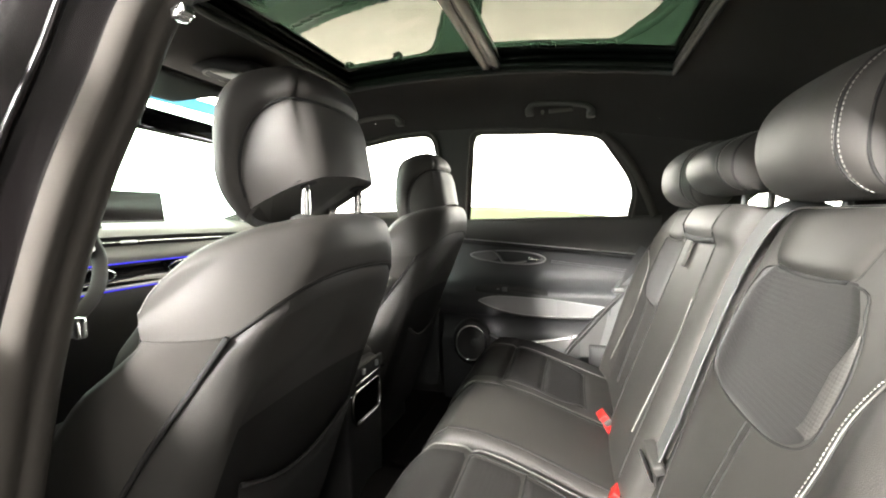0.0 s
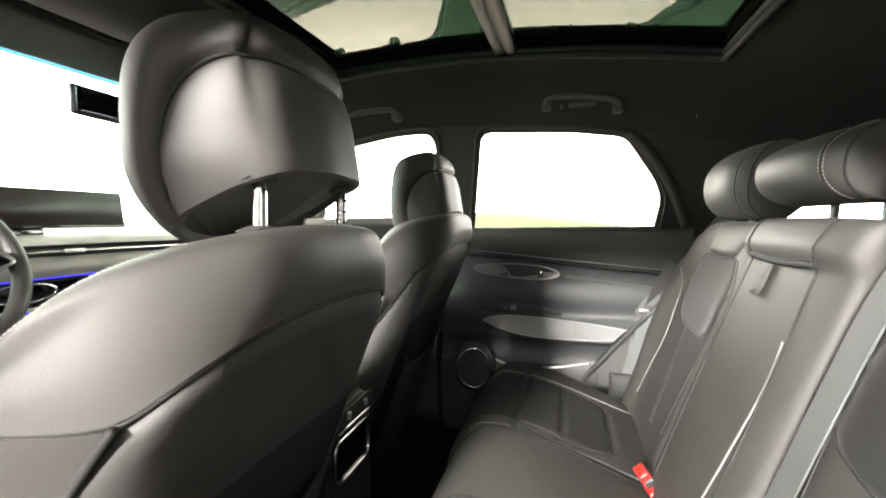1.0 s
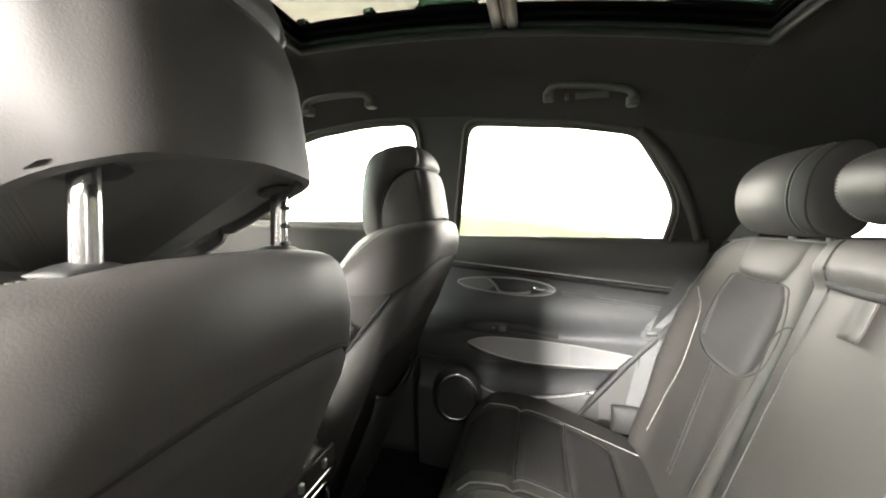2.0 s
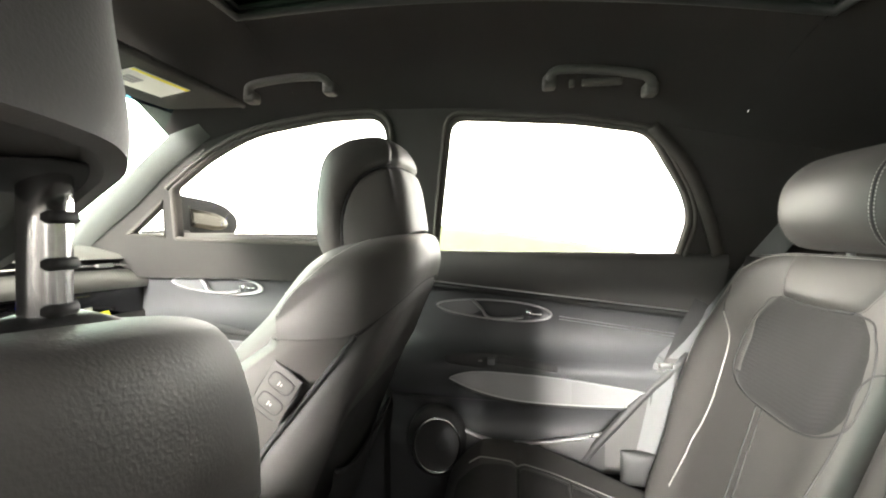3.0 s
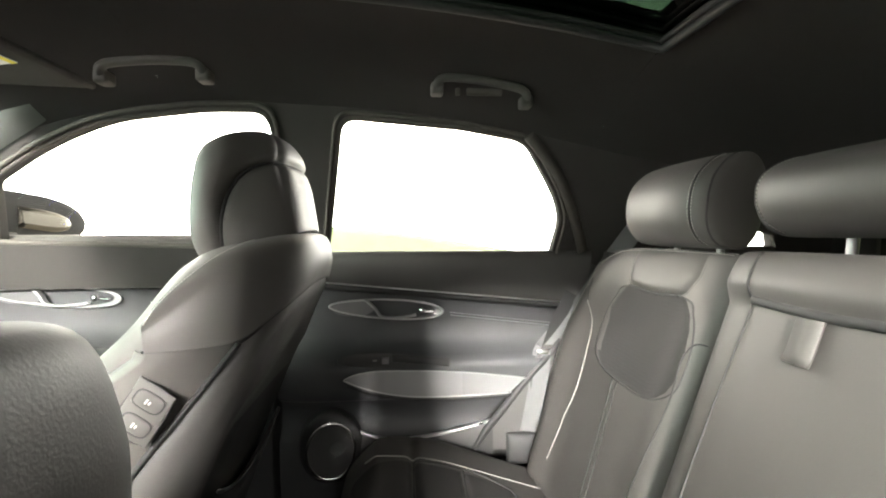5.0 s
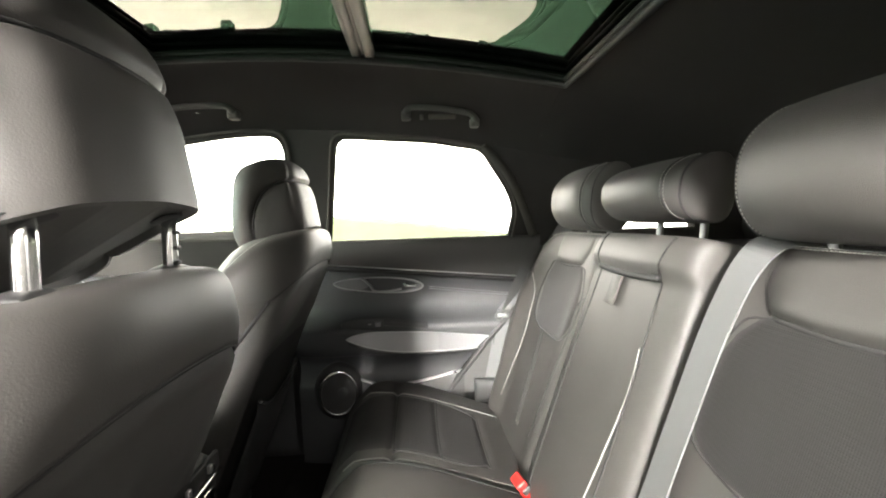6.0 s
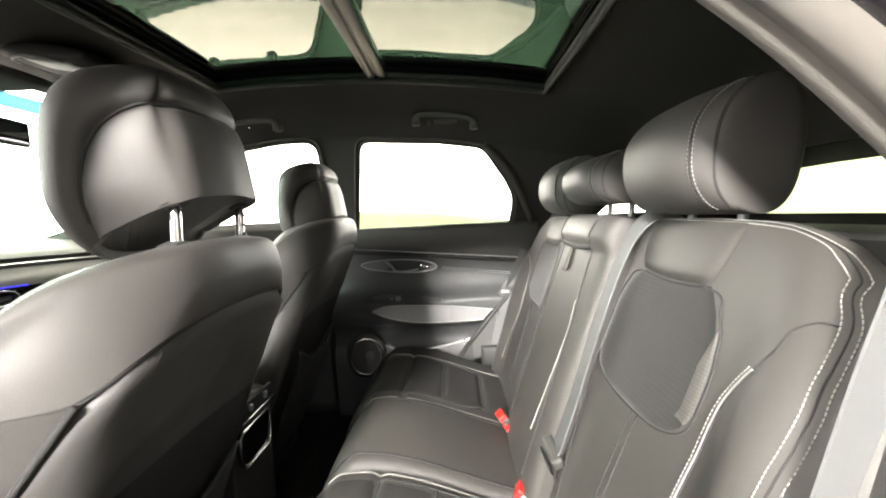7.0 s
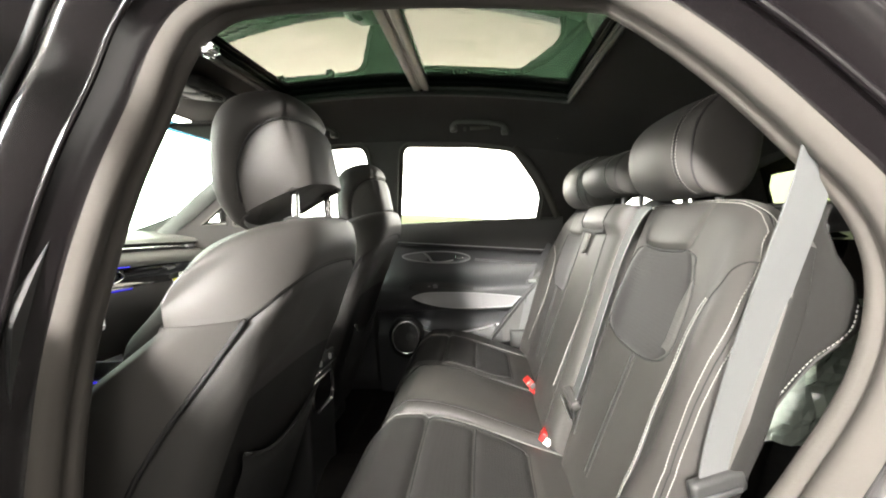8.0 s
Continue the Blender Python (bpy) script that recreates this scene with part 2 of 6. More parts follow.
GLASS_WS = glass_mat("windscreen_glass", (0.72, 0.92, 0.83), ior=1.3)
GLASS_ROOF = glass_mat("green_roof_glass", (0.006, 0.0125, 0.0075), ior=1.68)
GLASS_REAR = glass_mat("tinted_rear_glass", (0.11, 0.13, 0.07))
GLASS_BAND = glass_mat("blue_shade_band", (0.014, 0.048, 0.068), ior=1.2)


def glow_mat(name, col, strength):
    m = bpy.data.materials.new(name)
    m.use_nodes = True
    bs = m.node_tree.nodes["Principled BSDF"]
    bs.inputs["Base Color"].default_value = (*col, 1)
    bs.inputs["Emission Color"].default_value = (*col, 1)
    bs.inputs["Emission Strength"].default_value = strength
    return m


def clear_mat():
    m = bpy.data.materials.new("clear_outer_face")
    m.use_nodes = True
    nt = m.node_tree
    nt.nodes.remove(nt.nodes["Principled BSDF"])
    tr = nt.nodes.new("ShaderNodeBsdfTransparent")
    nt.links.new(tr.outputs[0], nt.nodes["Material Output"].inputs[0])
    return m


CLEAR = clear_mat()


def pane_part(name, rows, off, glass, parent, inner=(0, 0, 1.1), label=""):
    """A curved or flat pane: an inner glass face towards the cabin and an outer face off away from it, joined at the rim."""
    off = Vector(off)
    bm = bmesh.new()
    if rows and not isinstance(rows[0], list):
        f = bm.faces.new([bm.verts.new(p) for p in rows])
        bmesh.ops.triangulate(bm, faces=[f])
    else:
        grid_bm(rows, bm=bm)
    c = Vector(inner)
    for f in bm.faces:
        f.normal_update()
        if f.normal.dot(c - f.calc_center_median()) < 0:
            f.normal_flip()
    first = list(bm.faces)
    d = bmesh.ops.duplicate(bm, geom=first)
    for g in d["geom"]:
        if isinstance(g, bmesh.types.BMVert):
            g.co += off
        if isinstance(g, bmesh.types.BMFace):
            g.material_index = 1
    me = bpy.data.meshes.new(name)
    bm.to_mesh(me)
    bm.free()
    me.materials.append(glass)
    me.materials.append(CLEAR)
    ob = new(name, me)
    ob.parent = parent
    # only clear panes let the light through untinted
    ob.visible_shadow = glass not in (GLASS, GLASS_WS)
    if label:
        tagged(ob, label)
    return ob


BLUE = glow_mat("blue_ambient_strip", (0.06, 0.05, 1.0), 0.8)


def ribbed(m, scale=900):
    """Woven ribs along a belt."""
    nt = m.node_tree
    bs = nt.nodes["Principled BSDF"]
    tc = nt.nodes.new("ShaderNodeTexCoord")
    wv = nt.nodes.new("ShaderNodeTexWave")
    wv.inputs["Scale"].default_value = scale
    wv.bands_direction = "Z"
    nt.links.new(tc.outputs["Object"], wv.inputs["Vector"])
    bump = nt.nodes.new("ShaderNodeBump")
    bump.inputs["Strength"].default_value = 0.5
    bump.inputs["Distance"].default_value = 0.0006
    nt.links.new(wv.outputs[0], bump.inputs["Height"])
    nt.links.new(bump.outputs[0], bs.inputs["Normal"])


ribbed(BELT, 320)

# ---- the bright hall added round the car ----
def bank_height(x):
    """Top of the green bank along the far side."""
    return float(np.interp(x, [-6, -4, -2.2, -1.2, 0, 1.0, 2.1, 3.5], [0.7, 1.1, 1.36, 1.33, 1.20, 1.05, 0.87, 0.5]))


def make_outside():
    hall = mat("grey_hall_floor", (0.03, 0.0285, 0.027), 0.8, spec=0.2, grain=0.3, grain_scale=60, vary=0.15, vary_scale=2)
    tagged(part("ground", box_bm((0, 0, -0.05), (44, 40, 0.1), 0), hall, smooth=False), "plain grey floor under and round the car", "ground", kind="structure")
    pave = bpy.data.materials.new("beige_paving")
    pave.use_nodes = True
    nt = pave.node_tree
    bs = nt.nodes["Principled BSDF"]
    bs.inputs["Roughness"].default_value = 0.55
    tc, br, nz, mx = (nt.nodes.new("ShaderNode" + k) for k in ("TexCoord", "TexBrick", "TexNoise", "Mix"))
    br.inputs["Color1"].default_value = (0.62, 0.56, 0.47, 1)
    br.inputs["Color2"].default_value = (0.50, 0.445, 0.37, 1)
    br.inputs["Mortar"].default_value = (0.42, 0.37, 0.31, 1)
    br.inputs["Scale"].default_value = 1.2
    br.inputs["Mortar Size"].default_value = 0.006
    nz.inputs["Scale"].default_value = 0.8
    mx.data_type, mx.blend_type = "RGBA", "MULTIPLY"
    mx.inputs[0].default_value = 0.2
    nt.links.new(tc.outputs["Object"], br.inputs["Vector"])
    nt.links.new(tc.outputs["Object"], nz.inputs["Vector"])
    nt.links.new(br.outputs[0], mx.inputs[6])
    nt.links.new(nz.outputs[0], mx.inputs[7])
    nt.links.new(mx.outputs[2], bs.inputs["Base Color"])
    tagged(part("pavement", box_bm((0, 4.3, 0.02), (16, 6.6, 0.04), 0.01, 1), pave, smooth=False), "beige tiled paving on one side of the car", "paving", kind="structure")
    # green bank at the foot of the bright side
    rows = []
    for k, (y, f) in enumerate(((6.4, 0.0), (6.7, 0.25), (7.0, 0.6), (7.3, 0.9), (7.5, 1.0), (7.9, 0.98))):
        rows.append([(x, y, 0.04 + f * (bank_height(x) - 0.04)) for x in np.linspace(-7.5, 7.5, 31)])
    grass = mat("pale_grass", (0.11, 0.145, 0.075), 0.95, grain=0.6, grain_scale=30, vary=0.25, vary_scale=2.0, spec=0.1)
    tagged(part("bank", grid_bm(rows), grass), "low pale green bank along the bright side", "bank", kind="structure")
    # walls glow at strengths set to light the cabin from each side
    glow = glow_mat("white_light_wall", (1.0, 0.970, 0.925), HALL)
    glow.node_tree.nodes["Principled BSDF"].inputs["Base Color"].default_value = (0.8, 0.78, 0.74, 1)
    soft = glow_mat("white_light_wall_rear", (1.0, 0.970, 0.925), HALL_REAR)
    soft.node_tree.nodes["Principled BSDF"].inputs["Base Color"].default_value = (0.8, 0.78, 0.74, 1)
    near = glow_mat("white_light_front", (1.0, 0.970, 0.925), HALL_FRONT)
    near.node_tree.nodes["Principled BSDF"].inputs["Base Color"].default_value = (0.8, 0.78, 0.74, 1)
    sky = glow_mat("added_overhead_glow", (1.0, 0.970, 0.925), HALL_SKY)
    dim = glow_mat("grey_side_wall", (1.0, 0.970, 0.925), HALL_SIDE)
    dim.node_tree.nodes["Principled BSDF"].inputs["Base Color"].default_value = (0.14, 0.135, 0.13, 1)
    left = glow_mat("white_light_left", (1.0, 0.970, 0.925), HALL_LEFT)
    edge = glow_mat("added_side_glow", (1.0, 0.970, 0.925), HALL_EDGE)
    h = 3.9
    for name, c, sz, m in (("backdrop_north", (0, 8.1, h / 2), (20.2, 0.2, h), glow), ("backdrop_west", (-10.1, 0, h / 2), (0.2, 16.4, h), near), ("backdrop_east", (10.1, 0, h / 2), (0.2, 16.4, h), soft), ("backdrop_south", (-6.6, -8.1, h / 2), (7.0, 0.2, h), left), ("backdrop_side", (3.5, -8.1, h / 2), (13.2, 0.2, h), dim)):
        tagged(part(name, box_bm(c, sz, 0), m, smooth=False), "plain glowing wall added round the car as backdrop and light", "backdrop", kind="structure")
    ceil = mat("beige_hall_ceiling", (0.16, 0.148, 0.13), 0.9, grain=0.2, grain_scale=20, vary=0.08, vary_scale=0.6)
    tagged(part("hall_ceiling", box_bm((2.6, -2.5, h + 0.1), (15.2, 11.4, 0.2), 0), ceil, smooth=False), "plain beige hall ceiling", "ceiling", kind="structure")
    # two glowing ceiling parts added to give light from above
    tagged(part("skylight", box_bm((2.6, 5.7, h + 0.1), (15.2, 5.0, 0.2), 0), edge, smooth=False), "glowing ceiling panel added along the bright side of the hall", "skylight", kind="structure")
    tagged(part("skylight", box_bm((-7.6, 0, h + 0.1), (5.2, 16.4, 0.2), 0), sky, smooth=False), "glowing ceiling panel added for light ahead of the car", "skylight", kind="structure")
    # unseen lamps added: a tall panel ahead of the car, a lamp head beside it and a ceiling panel over the open door
    warm = (1.0, 0.962, 0.895)

    def lamp(at, size, turn, axis, power, label):
        """A black housing with a glowing diffuser on one face; axis is the side that it faces."""
        m = thing("added_lamp", label, "light panel", "studio lights", "structure")
        n = Vector(axis)
        part("housing", box_bm((0, 0, 0), size, 0.02, 1), RUBBER_DARK, m, smooth=False)
        flat = [v * (0.92 if not a else 0.02) + abs(a) * 0.01 for v, a in zip(size, axis)]
        off = Vector([a * (v / 2 + 0.004) for v, a in zip(size, axis)])
        part("diffuser", box_bm(off, flat, 0), glow_mat("unseen_lamp_glow", warm, power), m, "glowing white diffuser", smooth=False)
        m.matrix_world = Matrix.Translation(at) @ turn

    lamp((-6.6, -2.6, 2.65), (0.10, 1.5, 2.4), Matrix.Rotation(radians(22), 4, "Z"), (1, 0, 0), FRONT_PANEL, "tall unseen light panel added ahead of the car")
    lamp((-1.4, -5.5, 3.2), (0.9, 0.10, 0.8), Matrix.Rotation(radians(-20), 4, "X"), (0, 1, 0), SIDE_PANEL, "unseen lamp head added high beside the car")
    lamp((-0.3, -2.9, h - 0.06), (3.0, 1.4, 0.10), Matrix(), (0, 0, -1), CEILING_PANEL, "unseen light panel added in the hall ceiling beside the car")
    # strip lights added so that the black door frame shows bright streaks
    for y, w in ((-4.3, 0.10), (-5.6, 0.22), (-6.9, 0.12)):
        lamp((0.4, y, h - 0.04), (7.0, w, 0.06), Matrix(), (0, 0, -1), TUBE, "long unseen strip light added under the hall ceiling for paint streaks")
    for x, w in ((-1.9, 0.10), (-0.7, 0.25), (1.3, 0.14)):
        lamp((x, -7.95, 2.4), (w, 0.06, 2.6), Matrix(), (0, 1, 0), TUBE * 0.5, "tall unseen strip light added on the hall wall for paint streaks")


make_outside()


# ---- roof lines of the car ----
def roof_z(x):
    return 1.572 - 0.131 * (x + 0.3) ** 2


SIDE_X = [-1.60, -1.30, -1.10, -0.95, -0.86, -0.72, -0.56, -0.40, -0.13, 0.10, 0.30, 0.50, 0.80, 1.30]
SIDE_Z = [1.13, 1.20, 1.262, 1.335, 1.385, 1.427, 1.455, 1.466, 1.458, 1.440, 1.408, 1.370, 1.32, 1.24]


def side_z(x):
    return float(np.interp(x, SIDE_X, SIDE_Z))


def side_y(z):
    """Inner face of the right side above the belt."""
    return 0.661 - 0.328 * (z - 1.12)


def side_pt(x, z, out=0.0):
    return Vector((x, side_y(z) + out, z))


GX0, GX1, GY = -0.51, 0.43, 0.30


def liner_z(x, y):
    t = min(1.0, max(0.0, (abs(y) - GY) / (side_y(side_z(x)) - GY)))
    return roof_z(x) - (roof_z(x) - side_z(x)) * t ** 1.45


def make_roof():
    xs_a = [-0.86, -0.8, -0.74, -0.68, -0.62, -0.56, GX0]
    xs_b = list(np.linspace(GX0, GX1, 22))
    xs_c = [GX1, 0.5, 0.58, 0.66, 0.76, 0.88, 1.0, 1.12, 1.25]
    ts = np.linspace(0, 1, 15)
    bm = bmesh.new()

    def row(x, y0, y1):
        return [(x, y0 + (y1 - y0) * t, liner_z(x, y0 + (y1 - y0) * t)) for t in ts]

    def ye(x):
        return side_y(side_z(x)) - 0.002

    for xs, spans in ((xs_a, ((-1, 0), (0, 1))), (xs_c, ((-1, 0), (0, 1)))):
        for s0, s1 in spans:
            grid_bm([row(x, s0 * ye(x), s1 * ye(x)) for x in xs], bm=bm)
    for s in (-1, 1):
        grid_bm([row(x, s * GY, s * ye(x)) for x in xs_b], bm=bm)
    bmesh.ops.remove_doubles(bm, verts=bm.verts, dist=1e-4)
    # rim up to the glass
    edge = [(x, GY, roof_z(x)) for x in xs_b] + [(GX1, y, roof_z(GX1)) for y in np.linspace(GY, -GY, 12)[1:]]
    edge += [(x, -GY, roof_z(x)) for x in reversed(xs_b[:-1])] + [(GX0, y, roof_z(GX0)) for y in np.linspace(-GY, GY, 12)[1:-1]]
    up = [(x + (0.012 if x == GX1 else -0.012 if x == GX0 else 0), y * 1.03, z + 0.024) for x, y, z in edge]
    grid_bm([edge, up], wrap_v=True, bm=bm)
    ce = part("ceiling", bm, CLOTH)
    tagged(ce, "black cloth headliner with a wide roof window cut-out", "headliner", kind="structure")
    # outer roof skin keeps the light out
    bm = bmesh.new()
    for xs in (xs_a, xs_c):
        grid_bm([[(x, ye(x) * 1.05 * t, liner_z(x, ye(x) * t) + 0.07) for t in np.linspace(-1, 1, 15)] for x in xs], bm=bm)
    for s in (-1, 1):
        grid_bm([[(x, s * (GY * 1.04 + (ye(x) * 1.05 - GY * 1.04) * t), liner_z(x, GY + (ye(x) - GY) * t) + 0.07) for t in ts] for x in xs_b], bm=bm)
    tagged(part("roof_skin", bm, PAINT), "black painted steel roof of the car", "roof", kind="structure")
    # roof window
    rw = thing("roof_window", "green tinted two-pane panoramic roof glass", "roof window", kind="structure")
    for x0, x1 in ((GX0 - 0.02, -0.052), (-0.040, GX1 + 0.02)):
        rows = [[(x, y, roof_z(x) + 0.024) for y in np.linspace(-0.32, 0.32, 13)] for x in np.linspace(x0, x1, 16)]
        pane_part("pane", rows, (0, 0, 0.005), GLASS_ROOF, rw)
    bar = bmesh.new()
    for x, w, zo in ((-0.060, 0.024, 0.018), (-0.030, 0.024, 0.018), (-0.045, 0.012, 0.024)):
        rows = []
        for y in np.linspace(-0.31, 0.31, 13):
            z = roof_z(x) + zo - 0.012
            rows.append([(x - w / 2, y, z + 0.012), (x - w / 2 * 0.8, y, z), (x + w / 2 * 0.8, y, z), (x + w / 2, y, z + 0.012)])
        grid_bm(rows, bm=bar)
    part("cross_bar", bar, mat("grey_bar_plastic", (0.16, 0.15, 0.14), 0.45), rw, "grey bar between the two panes")
    frame_line = [Vector(p) + Vector((0, 0, -0.002)) for p in edge]
    part("frame", tube_bm(frame_line, 0.008, 8, closed=True), RUBBER_DARK, rw, "black edge trim of the roof opening")
    frame2 = [Vector((p[0], p[1] * 1.02, p[2] + 0.014)) for p in edge]
    part("frame", tube_bm(frame2, 0.006, 8, closed=True), RUBBER_DARK, rw)


make_roof()


# ---- right side: pillars, window openings, doors ----
def rounded(pts, r=0.03, n=5):
    """Rounds the corners of a closed polygon given as (x, z)."""
    out, m = [], len(pts)
    for i in range(m):
        p0, p, p1 = Vector(pts[i - 1]), Vector(pts[i][:2]), Vector(pts[(i + 1) % m][:2])
        p0 = Vector(p0[:2])
        rr = pts[i][2] if len(pts[i]) > 2 else r
        a = (p0 - p)
        b = (p1 - p)
        k = min(rr, a.length * 0.49, b.length * 0.49)
        a, b = p + a.normalized() * k, p + b.normalized() * k
        for j in range(n + 1):
            t = j / n
            out.append(a.lerp(p, t).lerp(p.lerp(b, t), t))
    return [(q.x, q.y) for q in out]


REAR_WIN = rounded([(-0.214, 1.128, 0.012), (-0.163, 1.443, 0.035), (0.115, 1.424, 0.02), (0.268, 1.400, 0.03), (0.356, 1.275, 0.06), (0.379, 1.215, 0.03), (0.362, 1.122, 0.012)])
FRONT_WIN = rounded([(-0.312, 1.145, 0.01), (-0.312, 1.453, 0.05), (-0.46, 1.452, 0.05), (-0.66, 1.426, 0.06), (-0.80, 1.371, 0.06), (-0.922, 1.300, 0.01), (-0.952, 1.165, 0.006)])
QUARTER = [(0.68, 1.135), (0.74, 1.195), (0.86, 1.205), (0.98, 1.175), (1.0, 1.135)]
TRI_WIN = [(-0.955, 1.272), (-0.982, 1.172), (-1.10, 1.178)]


def seal_ring(name, loop, parent, s, out, r, m, flat=1.0):
    pts = [Vector((x, s * (side_y(z) + out), z)) for x, z in loop]
    return part(name, tube_bm(pts, r, 8, closed=True, up=(0, 1, 0), flat=flat), m, parent)


def make_side_right():
    outline = [(-1.62, 1.05), (-1.62, 1.12)] + [(x, side_z(x) + (0.05 if x > -0.85 else 0.0)) for x in np.linspace(-1.55, 1.25, 40)] + [(1.25, 1.05)]
    hole_r = [side_pt(x, z) for x, z in REAR_WIN]
    hole_f = [side_pt(x, z) for x, z in FRONT_WIN]
    hole_t = [side_pt(x, z) for x, z in TRI_WIN]
    bm = plate_bm([side_pt(x, z) for x, z in outline], [hole_r, hole_f, hole_t, [side_pt(x, z) for x, z in QUARTER]], (0, 0.035, 0))
    w = part("wall_north", bm, CLOTH, smooth=False)
    tagged(w, "black upper body side with pillars and window openings", "body side", kind="structure")
    # seals and panes
    for name, loop, lab in (("window_1", REAR_WIN, "rear door window, clear glass with grey seals"), ("window_2", FRONT_WIN, "front door window, clear glass with grey seals"), ("window_3", TRI_WIN, "small triangular front quarter window"), ("window_7", QUARTER, "small rear quarter window")):
        wn = thing(name, lab, "window", kind="structure")
        pane_part("pane", [side_pt(x, z, 0.026) for x, z in loop], (0, 0.004, 0), GLASS, wn)
        seal_ring("seal", loop, wn, 1, 0.004, 0.0065, RUBBER)
        big = [(x + (x - 0.08 if name == "window_1" else x + 0.6) * 0.034, 1.29 + (z - 1.29) * 1.06) for x, z in loop]
        if name == "window_2":
            part("outer_seal", tube_bm([side_pt(x, z, -0.002) for x, z in big[:34]], 0.006, 8, up=(0, 1, 0)), RUBBER, wn)
        if name == "window_1":
            seal_ring("outer_seal", [(x, max(z, 1.118)) for x, z in big], wn, 1, -0.002, 0.005, RUBBER)
    # bright double line of the rear door frame towards the back pillar
    pts = smooth_line([side_pt(0.27, 1.408, -0.004), side_pt(0.345, 1.330, -0.004), side_pt(0.40, 1.235, -0.004), side_pt(0.445, 1.13, -0.004)], 24)
    tagged(part("trim", ribbon_bm(pts, (1, 0, 0.55), 0.026, 0.008), RUBBER), "grey rubber seal along the rear door frame", "seal", kind="structure")
    for dz in (0, 0.012):
        tagged(part("screw", box_bm((-0.196, 0.594, 1.368 + dz), (0.006, 0.006, 0.006), 0.002), CHROME), "small bright screw head on the door frame", "screw")
    # lower body closing panel behind the doors and back to the tail
    bm = plate_bm([(-1.62, 0.80, 0.3), (1.25, 0.80, 0.3), (1.25, 0.74, 1.10), (-1.62, 0.74, 1.10)], (), (0, 0.05, 0))
    tagged(part("wall_lower", bm, PLASTIC, smooth=False), "black lower body side behind the door trims", "body side", kind="structure")
    # rear quarter trim beside the seat
    prof = [(0.30, 0.62, 0.45), (0.30, 0.64, 0.80), (0.36, 0.655, 0.95), (0.44, 0.665, 1.10)]
    rows = [[(x + dx, y + (0.01 if dx else 0), z) for dx in (0, 0.1, 0.3, 0.6, 0.95)] for x, y, z in prof]
    tagged(part("quarter_trim", grid_bm(rows), PLASTIC), "black plastic trim beside the rear seat", "trim", kind="structure")


make_side_right()


def door_profile():
    # z, y of the inner face from the belt down
    return [(1.136, 0.672), (1.134, 0.656), (1.120, 0.648), (1.095, 0.652), (1.062, 0.664), (1.052, 0.672), (1.048, 0.682), (1.030, 0.686), (0.990, 0.690), (0.950, 0.691), (0.915, 0.688),
            (0.885, 0.676), (0.868, 0.655), (0.858, 0.640), (0.846, 0.634), (0.835, 0.634), (0.800, 0.637), (0.770, 0.643), (0.760, 0.652), (0.750, 0.668), (0.715, 0.676), (0.680, 0.672), (0.662, 0.656), (0.650, 0.648), (0.60, 0.648), (0.50, 0.652), (0.40, 0.655)]


